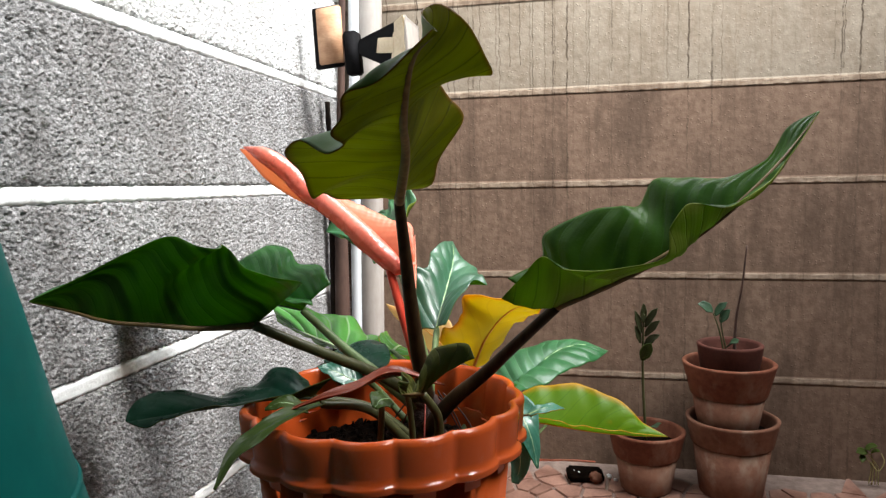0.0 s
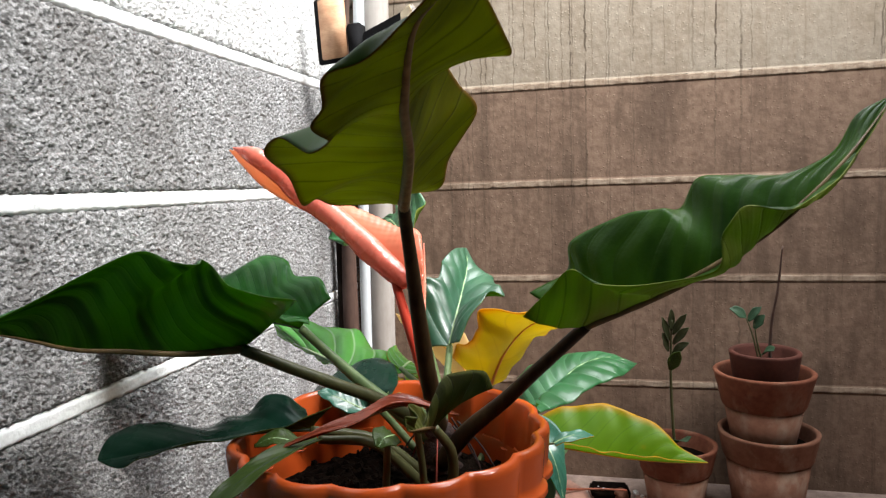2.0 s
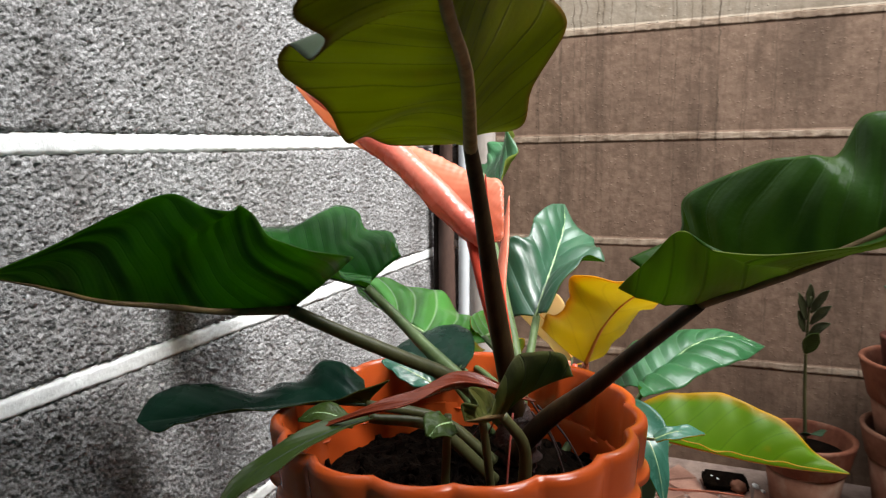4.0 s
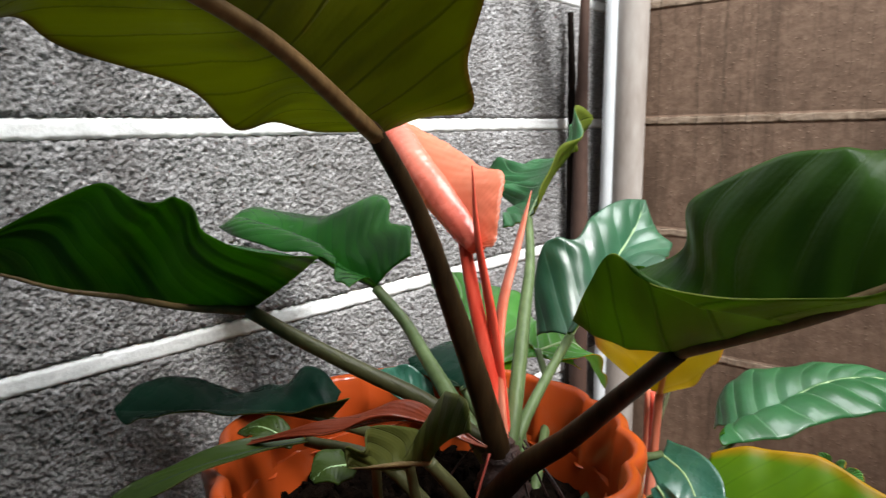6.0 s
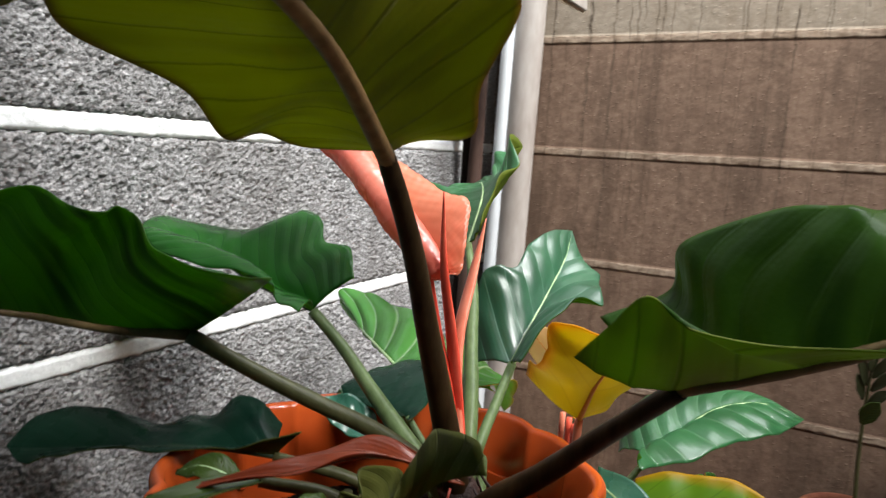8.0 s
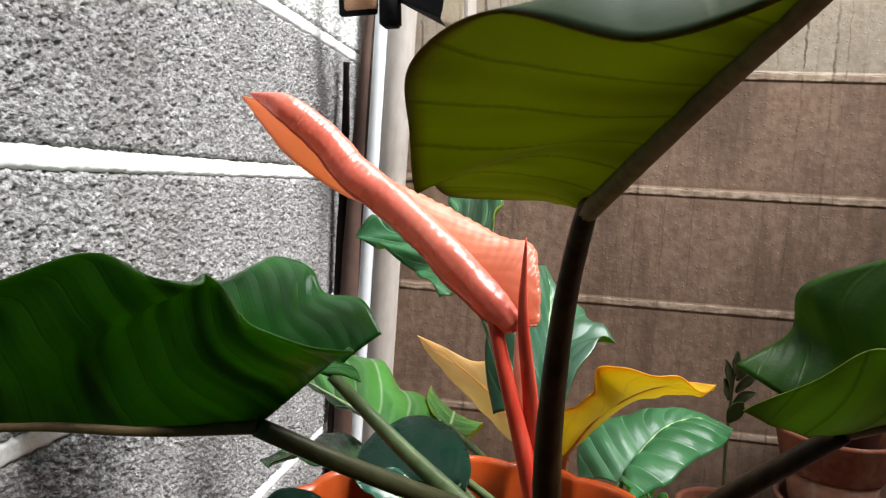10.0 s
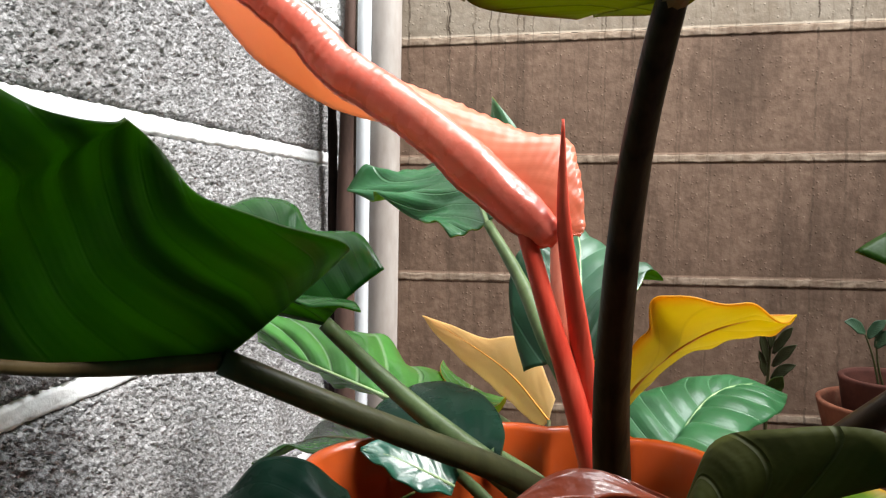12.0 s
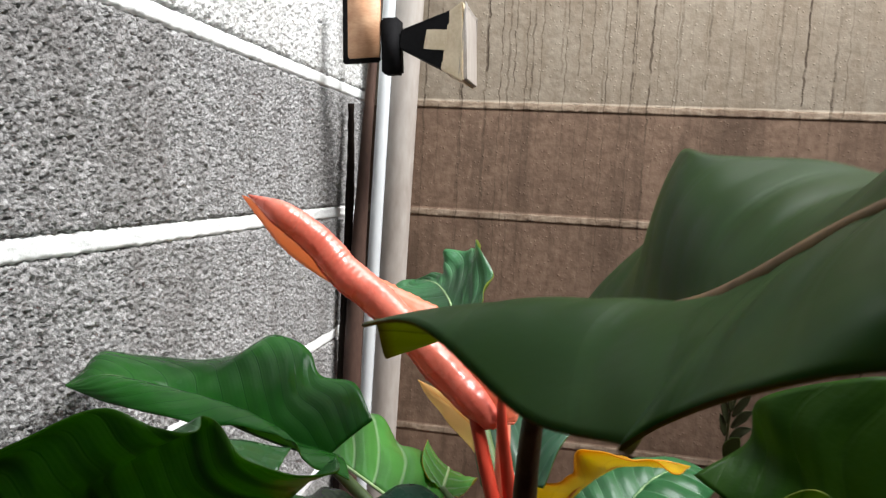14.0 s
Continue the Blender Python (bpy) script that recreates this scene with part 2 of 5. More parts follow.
TROUGH_TOP = leaf_material("leaf_upper_trough", (0.032, 0.082, 0.012), (0.012, 0.04, 0.006), (0.05, 0.11, 0.024), 0.3, (0.22, 0.42, 0.008), 0.3, ribs=11, gloss=0.08, fold_shade=0.7, relief=0.8, crease=0.3, arch=0.25)
GREEN_UNDER = leaf_material("leaf_under_green", (0.022, 0.068, 0.006), (0.01, 0.032, 0.003), (0.006, 0.016, 0.002), 0.45, (0.32, 0.66, 0.012), 0.5, relief=1.0, gloss=0.15, fold_shade=0.85, arch=0.5, ribs=9)
PALE_UNDER = leaf_material("leaf_under_pale", (0.17, 0.2, 0.03), (0.11, 0.14, 0.02), (0.04, 0.06, 0.012), 0.5, (0.32, 0.46, 0.01), 0.42, relief=0.8, gloss=0.15, fold_shade=0.3, ribs=11, arch=0.25)
OLIVE_TOP = leaf_material("leaf_upper_olive", (0.022, 0.074, 0.012), (0.012, 0.044, 0.008), (0.04, 0.1, 0.022), 0.42, (0.3, 0.42, 0.01), 0.26, ribs=11, gloss=0.1, arch=0.12, relief=0.3, crease=0.3)
OLIVE_UNDER = leaf_material("leaf_under_olive", (0.1, 0.094, 0.004), (0.055, 0.056, 0.003), (0.014, 0.012, 0.002), 0.5, (0.6, 0.54, 0.004), 0.52, ribs=17, relief=1.0, gloss=0.12, spots=(0.2, 0.08, 0.004), fold_shade=0.4, arch=0.12, crease=1.3, edge=(0.14, 0.05, 0.008), rim=0.93)
DARK_TOP = leaf_material("leaf_upper_dark", (0.008, 0.034, 0.02), (0.004, 0.02, 0.013), (0.01, 0.04, 0.022), 0.26, (0.05, 0.16, 0.02), 0.1, gloss=0.08, relief=0.15)
SMALL_TOP = leaf_material("leaf_upper_small", (0.042, 0.072, 0.014), (0.025, 0.045, 0.009), (0.046, 0.08, 0.018), 0.32, (0.2, 0.26, 0.01), 0.2, gloss=0.16, relief=0.25, crease=0.3)
DARK_UNDER = leaf_material("leaf_under_dark", (0.075, 0.08, 0.016), (0.05, 0.055, 0.012), (0.025, 0.035, 0.012), 0.5, (0.1, 0.2, 0.012), 0.2, gloss=0.15)
GLOSSY_TOP = leaf_material("leaf_upper_blue_green", (0.032, 0.13, 0.064), (0.014, 0.07, 0.034), (0.14, 0.3, 0.2), 0.36, (0.14, 0.36, 0.1), 0.18, ribs=7, relief=0.4, gloss=1.0, crease=0.6, arch=0.25)
TEAL_TOP = leaf_material("leaf_upper_teal", (0.06, 0.2, 0.14), (0.03, 0.12, 0.08), (0.08, 0.24, 0.17), 0.25, (0.16, 0.4, 0.14), 0.25, ribs=4, relief=0.2, gloss=0.6, crease=0.1)
BRIGHT_TOP = leaf_material("leaf_upper_bright", (0.034, 0.16, 0.058), (0.018, 0.09, 0.032), (0.2, 0.4, 0.2), 0.3, (0.24, 0.6, 0.05), 0.25, ribs=8, relief=0.8, gloss=0.65, crease=0.8, arch=0.25)
# pale lines are vein colour plus glare along the ribs put into it
STRIPE_TOP = leaf_material("leaf_upper_striped", (0.1, 0.34, 0.07), (0.05, 0.22, 0.04), (0.62, 0.78, 0.5), 0.2, (0.3, 0.64, 0.05), 0.3, ribs=8, relief=1.0, gloss=1.0, arch=0.2, wide=0.92, pale=0.3)
LIME = leaf_material("leaf_lime", (0.13, 0.25, 0.004), (0.085, 0.2, 0.004), (0.15, 0.26, 0.006), 0.42, (0.42, 0.62, 0.004), 0.45, relief=0.06, gloss=0.3, spots=(0.4, 0.24, 0.005), edge=(0.5, 0.25, 0.006), rim=0.8, pale=0.1)
YELLOW = leaf_material("leaf_yellow", (0.64, 0.43, 0.012), (0.52, 0.34, 0.01), (0.5, 0.26, 0.006), 0.45, (0.9, 0.76, 0.012), 0.45, ribs=5, relief=0.3, crease=0.3, spots=(0.5, 0.22, 0.006), gloss=0.3, edge=(0.6, 0.3, 0.012), rim=0.86)
PALE_YELLOW = leaf_material("leaf_pale_yellow", (0.95, 0.74, 0.4), (0.95, 0.62, 0.3), (0.95, 0.7, 0.38), 0.45, (1.0, 0.84, 0.48), 0.75, ribs=8, gloss=0.3, relief=0.08, crease=0.0, pale=0.1, spots=(0.85, 0.3, 0.12))
RED_LEAF = leaf_material("leaf_new_red", (0.86, 0.34, 0.2), (0.8, 0.25, 0.15), (0.85, 0.3, 0.18), 0.32, (1.0, 0.52, 0.28), 0.45, ribs=15, relief=0.12, crease=0.1, gloss=0.8)
RED_ROLL = leaf_material("leaf_roll_red", (0.89, 0.28, 0.195), (0.82, 0.19, 0.135), (0.86, 0.24, 0.16), 0.25, (1.0, 0.36, 0.22), 0.25, ribs=17, relief=0.8, crease=0.0, gloss=0.9, arch=0.1)
STEM_DARK = stem_material("stem_maroon", (0.012, 0.0065, 0.003), (0.04, 0.024, 0.01), 0.42, gloss=0.15)
STEM_OLIVE = stem_material("stem_olive", (0.045, 0.047, 0.018), (0.075, 0.078, 0.032), 0.42)
STEM_GREEN = stem_material("stem_green", (0.075, 0.115, 0.042), (0.12, 0.175, 0.072), 0.42)
STEM_RED = stem_material("stem_red", (0.675, 0.0607, 0.0338), (0.837, 0.135, 0.081))
STEM_PINK = stem_material("stem_pink", (0.62, 0.16, 0.09), (0.72, 0.26, 0.17))
RIB_BROWN = stem_material("rib_brown", (0.085, 0.055, 0.022), (0.16, 0.11, 0.045), 0.5)
RIB_TAN = stem_material("rib_tan", (0.15, 0.085, 0.034), (0.27, 0.165, 0.07), 0.5)
RIB_DARK = stem_material("rib_dark", (0.012, 0.026, 0.012), (0.02, 0.04, 0.02), 0.5)
RIB_PALE = stem_material("rib_pale", (0.3, 0.45, 0.2), (0.4, 0.56, 0.28))
RIB_ORANGE = stem_material("rib_orange", (0.75, 0.3, 0.04), (0.85, 0.4, 0.07))
SHEATH = leaf_material("dry_sheath", (0.24, 0.042, 0.016), (0.09, 0.018, 0.008), (0.34, 0.1, 0.05), 0.22, (0.6, 0.12, 0.03), 0.12, ribs=3, relief=1.2, gloss=0.5, fold_shade=0.5)
CORNER_SHADE = plain_material("corner_shade_strip", (0.008, 0.006, 0.005), (0.02, 0.013, 0.01), 0.9, 30, relief=0.6, spec=0.1)
ROOT_RED = stem_material("root_red", (0.16, 0.025, 0.016), (0.32, 0.07, 0.05))
ROOT = plain_material("root_brown", (0.012, 0.005, 0.004), (0.045, 0.017, 0.012), 0.7, 60, relief=1.0, depth=0.004)
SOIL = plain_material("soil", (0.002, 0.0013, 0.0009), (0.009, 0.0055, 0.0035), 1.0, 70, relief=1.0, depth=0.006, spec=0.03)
POT_PLASTIC = plastic_material("orange_plastic", (0.44, 0.064, 0.011), (0.56, 0.096, 0.018))
TERRACOTTA = plain_material("terracotta", (0.12, 0.05, 0.03), (0.23, 0.115, 0.075), 0.9, 9.0, relief=0.5, depth=0.002, spec=0.15, bloom=(0.27, 0.2, 0.15))
TERRACOTTA_RED = plain_material("terracotta_red", (0.1, 0.032, 0.018), (0.2, 0.075, 0.042), 0.85, 11.0, relief=0.5, depth=0.002, spec=0.15, bloom=(0.22, 0.13, 0.09))
TERRACOTTA_DARK = plain_material("terracotta_dark", (0.05, 0.016, 0.011), (0.095, 0.032, 0.022), 0.8, 16.0, relief=0.5, depth=0.002, spec=0.2)
LEFT_SKIN = stucco_material("grey_rough_cast", (0.15, 0.146, 0.146), (0.53, 0.53, 0.535), (0.17, 0.16, 0.155), 290.0, streaks=0.5, depth=0.004)
WHITE_SKIN = stucco_material("white_rough_cast", (0.4, 0.4, 0.4), (0.85, 0.86, 0.86), (0.45, 0.44, 0.42), 210.0, streaks=0.2)
BACK_SKIN = stucco_material("brown_rough_cast", (0.16, 0.103, 0.071), (0.22, 0.146, 0.102), (0.078, 0.05, 0.034), 60.0, streaks=0.62, depth=0.0014, drips=0.5, pimples=0.8, fine=0.15)
CREAM_SKIN = stucco_material("cream_rough_cast", (0.26, 0.217, 0.166), (0.325, 0.275, 0.215), (0.17, 0.118, 0.075), 60.0, streaks=0.3, depth=0.0014, drips=0.9, pimples=0.8, fine=0.15)
JOINT_WHITE = plain_material("white_joint", (0.6, 0.62, 0.62), (0.85, 0.87, 0.87), 0.8, 30, relief=0.6, depth=0.003)
JOINT_BEIGE = stucco_material("beige_joint", (0.26, 0.19, 0.135), (0.4, 0.315, 0.235), (0.12, 0.075, 0.05), 60.0, streaks=0.6, depth=0.0014, drips=0.7)
PVC = plain_material("cream_pvc", (0.25, 0.215, 0.19), (0.42, 0.39, 0.36), 0.5, 8, stretch=(1, 1, 0.3))
CONDUIT = plain_material("white_pvc", (0.5, 0.53, 0.55), (0.66, 0.69, 0.71), 0.5, 8, stretch=(1, 1, 0.3))
PIPE_BROWN = plain_material("rusty_pipe", (0.04, 0.019, 0.013), (0.09, 0.048, 0.034), 0.7, 20, stretch=(1, 1, 0.3), relief=0.5)
BLACK = plain_material("black_plastic", (0.004, 0.004, 0.0045), (0.01, 0.01, 0.011), 0.7, 20, spec=0.06)
WOOD = plain_material("pale_wood", (0.42, 0.21, 0.11), (0.62, 0.38, 0.23), 0.55, 14, stretch=(1, 3, 3))
TAPE = plain_material("masking_tape", (0.5, 0.4, 0.26), (0.68, 0.58, 0.42), 0.6, 25, relief=0.5)
TEAL = plain_material("teal_plastic", (0.001, 0.1, 0.09), (0.002, 0.13, 0.115), 0.5, 8, spec=0.08)
TILE = plain_material("pink_tile", (0.17, 0.08, 0.055), (0.34, 0.19, 0.14), 0.45, 25, relief=0.2, vary=0.4)
GROUT = plain_material("pale_grout", (0.14, 0.095, 0.075), (0.26, 0.19, 0.155), 0.8, 40)
ROOF = plain_material("roof_board", (0.03, 0.027, 0.024), (0.055, 0.05, 0.044), 0.9, 5)
PLASTER = plain_material("grey_plaster", (0.05, 0.047, 0.044), (0.085, 0.08, 0.074), 0.9, 4)
JADE = leaf_material("leaf_small", (0.03, 0.07, 0.035), (0.02, 0.05, 0.026), (0.04, 0.08, 0.04), 0.42, (0.08, 0.16, 0.03), 0.15, gloss=0.3, relief=0.2, crease=0.1)
SPRIG_LEAF = leaf_material("leaf_sprig", (0.035, 0.04, 0.016), (0.02, 0.024, 0.01), (0.04, 0.05, 0.02), 0.5, (0.1, 0.14, 0.02), 0.15, gloss=0.2, relief=0.2, crease=0.1)
WEED_STEM = stem_material("weed_straw", (0.3, 0.27, 0.1), (0.42, 0.38, 0.16))
WEED_LEAF = leaf_material("leaf_weed", (0.075, 0.1, 0.022), (0.04, 0.06, 0.014), (0.14, 0.19, 0.05), 0.5, (0.3, 0.4, 0.03), 0.3, gloss=0.2, relief=0.2, crease=0.1)


# ---------------------------------------------------------------- mesh helpers
def link_mesh(name, bm, mats, parent=None, label="", smooth=True):
    me = bpy.data.meshes.new(name)
    bm.normal_update()
    bm.to_mesh(me)
    bm.free()
    for m in mats if isinstance(mats, (list, tuple)) else [mats]:
        me.materials.append(m)
    if smooth:
        me.polygons.foreach_set("use_smooth", [True] * len(me.polygons))
    ob = new(name, me)
    if parent:
        ob.parent = parent
    if label:
        ob["label"] = label
    return ob


def part(name, bm, mat, parent, label="", smooth=True):
    return link_mesh(name, bm, mat, parent, label, smooth)


def thing(name, place=(0, 0, 0), **tags):
    ob = new(name)
    ob.empty_display_size = 0.05
    ob.location = place
    return tagged(ob, **tags)


def spline(points, s):
    """Catmull-Rom through the points, s from 0 to 1."""
    pts = [np.array(p, float) for p in points]
    n = len(pts) - 1
    x = min(max(s, 0.0), 1.0) * n
    i = min(int(x), n - 1)
    u = x - i
    a, b = pts[i], pts[i + 1]
    p = pts[i - 1] if i > 0 else 2 * a - b
    q = pts[i + 2] if i + 2 <= n else 2 * b - a
    return 0.5 * (2 * a + (b - p) * u + (2 * p - 5 * a + 4 * b - q) * u * u + (3 * a - p - 3 * b + q) * u ** 3)


def tube(points, radii, rings=24, sides=10, flat=1.0, caps=True, uneven=0.0, seed=0):
    """A tapered round stem along a spline; flat squashes it along the second side axis."""
    bm = bmesh.new()
    rnd = random.Random(seed)
    rows, side = [], None
    for i in range(rings + 1):
        s = i / rings
        c = spline(points, s)
        t = spline(points, min(s + 0.01, 1)) - spline(points, max(s - 0.01, 0))
        t = Vector(t).normalized()
        if side is None:
            side = t.cross(Vector((0.3, 0.9, 0.2))).normalized()
        side = (side - t * side.dot(t)).normalized()
        other = t.cross(side)
        r = float(spline([(v,) for v in radii], s)[0]) * (1 + uneven * (rnd.random() - 0.5))
        rows.append([bm.verts.new(Vector(c) + (side * math.cos(a) + other * math.sin(a) * flat) * r) for a in (2 * math.pi * k / sides for k in range(sides))])
    for a, b in zip(rows, rows[1:]):
        for k in range(sides):
            bm.faces.new((a[k], a[(k + 1) % sides], b[(k + 1) % sides], b[k]))
    if caps:
        bm.faces.new(rows[0][::-1])
        bm.faces.new(rows[-1])
    return bm


def blade_point(mid, up, left, right, s, u, wavy, waves, seed, curl, quilt, lean=0.3):
    m = Vector(spline(mid, s))
    t = Vector(spline(mid, min(s + 0.012, 1)) - spline(mid, max(s - 0.012, 0))).normalized()
    upv = Vector(spline(up, s)) if isinstance(up[0], (tuple, list)) else Vector(up)
    side = t.cross(upv).normalized()
    nrm = side.cross(t)
    w, ang, back = spline(right if u > 0 else left, s)
    v = abs(u)
    sgn = 1 if u > 0 else -1
    a0 = radians(ang)
    bend = radians(curl[1 if u > 0 else 0] if isinstance(curl, tuple) else curl)
    # the half blade starts steeper or flatter at the rib and bends on its way out
    steps = 6
    x = y = 0.0
    for k in range(steps):
        a = a0 + bend * ((k + 0.5) / steps * v - 0.5)
        x += math.cos(a) * v / steps
        y += math.sin(a) * v / steps
    p = m + side * (sgn * w * x) + nrm * (w * y) + t * (back * v ** 1.25)
    perp = nrm * math.cos(a0) - side * (sgn * math.sin(a0))
    ph = seed * 1.7 + (0.9 if u > 0 else 0.0)
    ripple = math.sin(2 * math.pi * (waves * s) + ph) + 0.6 * math.sin(2 * math.pi * (waves * 1.73 * s) + 2.1 * ph)
    p += perp * (wavy * v ** 2 * ripple * min(1.0, s * 5 + 0.25) * min(1.0, (1 - s) * 4))
    p += perp * (quilt * math.cos(2 * math.pi * 8 * (s - lean * v ** 1.15)) * math.sin(math.pi * min(v * 1.1, 1)))
    edge = 0.05 * w * v ** 3 * math.sin(2 * math.pi * (waves * 1.35 * s) + ph * 1.3)
    return p + side * (sgn * edge * math.cos(a0)) + nrm * (edge * math.sin(a0))


def blade(name, parent, mid, up, left, right, mats, label="", wavy=0.006, waves=4.0, seed=1, curl=25.0, quilt=0.0013, rows=72, cols=14, thick=0.0009, lean=0.3):
    """A leaf blade with an upper and a lower skin. Stations along the midrib give, for each half, its width, its rise in degrees and how far its margin lies forward."""
    bm = bmesh.new()
    uvl = bm.loops.layers.uv.new("UVMap")
    us = [k / cols for k in range(-cols, cols + 1)]
    ss = [0.998 * (i / rows) for i in range(rows + 1)]
    grid = [[blade_point(mid, up, left, right, s, u if u else 1e-5, wavy, waves, seed, curl, quilt, lean) for u in us] for s in ss]
    nr, nc = len(ss), len(us)
    nrm = [[None] * nc for _ in range(nr)]
    for i in range(nr):
        for j in range(nc):
            a = grid[min(i + 1, nr - 1)][j] - grid[max(i - 1, 0)][j]
            b = grid[i][min(j + 1, nc - 1)] - grid[i][max(j - 1, 0)]
            n = b.cross(a)
            nrm[i][j] = n.normalized() if n.length > 1e-12 else Vector((0, 0, 1))
    top = [[bm.verts.new(grid[i][j] + nrm[i][j] * thick / 2) for j in range(nc)] for i in range(nr)]
    low = [[bm.verts.new(grid[i][j] - nrm[i][j] * thick / 2) for j in range(nc)] for i in range(nr)]

    def quad(vs, st, mi):
        f = bm.faces.new(vs)
        f.material_index = mi
        for lp, q in zip(f.loops, st):
            lp[uvl].uv = q

    for i in range(nr - 1):
        for j in range(nc - 1):
            st = [(ss[i], us[j]), (ss[i], us[j + 1]), (ss[i + 1], us[j + 1]), (ss[i + 1], us[j])]
            quad((top[i][j], top[i][j + 1], top[i + 1][j + 1], top[i + 1][j]), st, 0)
            quad((low[i + 1][j], low[i + 1][j + 1], low[i][j + 1], low[i][j]), st[::-1], 1)
    rim = [(i, 0) for i in range(nr)] + [(nr - 1, j) for j in range(1, nc)] + [(i, nc - 1) for i in range(nr - 2, -1, -1)] + [(0, j) for j in range(nc - 2, 0, -1)]
    for (a, b), (c, d) in zip(rim, rim[1:] + rim[:1]):
        quad((top[a][b], top[c][d], low[c][d], low[a][b]), [(ss[a], us[b]), (ss[c], us[d]), (ss[c], us[d]), (ss[a], us[b])], 1)
    return part(name, bm, list(mats), parent, label)


def leaf(parent, mid, up, left, right, mats, rib, rib_r=0.003, stem=None, stem_mat=None, stem_r=(0.006, 0.0045), label="", flat=1.0, **kw):
    """A whole leaf: blade, midrib and, if given, its stalk."""
    ob = blade("leaf", parent, mid, up, left, right, mats, label, **kw)
    n = 10
    pts = []
    for k in range(n + 1):
        s = 0.985 * k / n
        pts.append(spline(mid, s))
    part("midrib", tube(pts, (rib_r, rib_r * 0.75, rib_r * 0.5, 0.0004), 30, 8), rib, ob)
    if stem:
        part("stalk", tube(stem, stem_r, 26, 12, flat, uneven=0.03), stem_mat, ob)
    return ob


def skin(name, parent, grid, ss, us, mats, label="", thick=0.0009):
    """A thin closed sheet over a grid of points, with an upper and a lower skin; uv: x along, y across."""
    nr, nc = len(ss), len(us)
    g = np.array([[tuple(p) for p in row] for row in grid])
    a = np.empty_like(g)
    b = np.empty_like(g)
    a[1:-1], a[0], a[-1] = g[2:] - g[:-2], g[1] - g[0], g[-1] - g[-2]
    b[:, 1:-1], b[:, 0], b[:, -1] = g[:, 2:] - g[:, :-2], g[:, 1] - g[:, 0], g[:, -1] - g[:, -2]
    n = np.cross(b, a)
    n /= np.linalg.norm(n, axis=2, keepdims=True) + 1e-12
    pts = np.concatenate([(g + n * thick / 2).reshape(-1, 3), (g - n * thick / 2).reshape(-1, 3)])
    idx = np.arange(nr * nc).reshape(nr, nc)
    low = idx + nr * nc
    top_f = np.stack([idx[:-1, :-1], idx[:-1, 1:], idx[1:, 1:], idx[1:, :-1]], -1).reshape(-1, 4)
    low_f = np.stack([low[1:, :-1], low[1:, 1:], low[:-1, 1:], low[:-1, :-1]], -1).reshape(-1, 4)
    rim = np.concatenate([idx[:, 0], idx[-1, 1:], idx[-2::-1, -1], idx[0, -2:0:-1]])
    nxt = np.roll(rim, -1)
    rim_f = np.stack([rim, nxt, nxt + nr * nc, rim + nr * nc], -1)
    faces = np.concatenate([top_f, low_f, rim_f])
    me = bpy.data.meshes.new(name)
    me.from_pydata(pts.tolist(), [], faces.tolist())
    layer = me.uv_layers.new(name="UVMap")
    st = np.stack(np.meshgrid(ss, us, indexing="ij"), -1).reshape(-1, 2)
    layer.data.foreach_set("uv", st[faces.reshape(-1) % (nr * nc)].reshape(-1))
    me.polygons.foreach_set("material_index", np.concatenate([np.zeros(len(top_f), int), np.ones(len(low_f) + len(rim_f), int)]).tolist())
    me.polygons.foreach_set("use_smooth", [True] * len(faces))
    for m in mats:
        me.materials.append(m)
    me.update()
    ob = new(name, me)
    ob.parent = parent
    if label:
        ob["label"] = label
    return ob


def half_point(mid, edge, sign, s, v, bulge, ribs, arch, quilt, ruffle, seed):
    """A point of a half blade that spans from the midrib to a margin curve; the tissue puffs up between the side veins."""
    m, e = spline(mid, s), spline(edge, s)
    t = spline(mid, min(s + 0.02, 1)) - spline(mid, max(s - 0.02, 0))
    across = e - m
    w = np.linalg.norm(across)
    n = np.cross(across, t) * sign
    n = n / (np.linalg.norm(n) + 1e-12)
    fade = min(1.0, (1 - s) * 5) * min(1.0, w / 0.02)
    puff = quilt * fade * (abs(math.sin(math.pi * ribs * (s - arch * v ** 1.15))) ** 0.7 - 0.6) * math.sin(math.pi * min(0.08 + v * 0.92, 1.0)) ** 0.7
    wave = ruffle * fade * v ** 2.5 * (math.sin(9.0 * math.pi * s + seed) + 0.6 * math.sin(15.4 * math.pi * s + 2.3 * seed))
    return m + across * v + n * (bulge * w * 4 * v * (1 - v) + puff + wave)


def leaf_between(parent, mid, left, right, mats, rib, rib_r=0.003, stem=None, stem_mat=None, stem_r=(0.006, 0.0045), label="", bulge=(0.08, 0.08), ribs=9.0, arch=0.25, quilt=0.0015, ruffle=0.001, seed=1, rows=110, cols=18, flat=1.0):
    """A whole leaf from its midrib and its two margins: blade, midrib and, if given, its stalk."""
    us = [k / cols for k in range(-cols, cols + 1)]
    ss = [0.998 * i / rows for i in range(rows + 1)]
    grid = [[half_point(mid, right if u > 0 else left, 1 if u > 0 else -1, s, abs(u), bulge[1 if u > 0 else 0], ribs, arch, quilt, ruffle, seed + (3 if u > 0 else 0)) for u in us] for s in ss]
    ob = skin("leaf", parent, grid, ss, us, mats, label)
    part("midrib", tube([tuple(spline(mid, 0.985 * k / 12)) for k in range(13)], (rib_r, rib_r * 0.75, rib_r * 0.5, 0.0004), 36, 10), rib, ob)
    if stem:
        part("stalk", tube(stem, stem_r, 30, 14, flat, uneven=0.03), stem_mat, ob)
    return ob


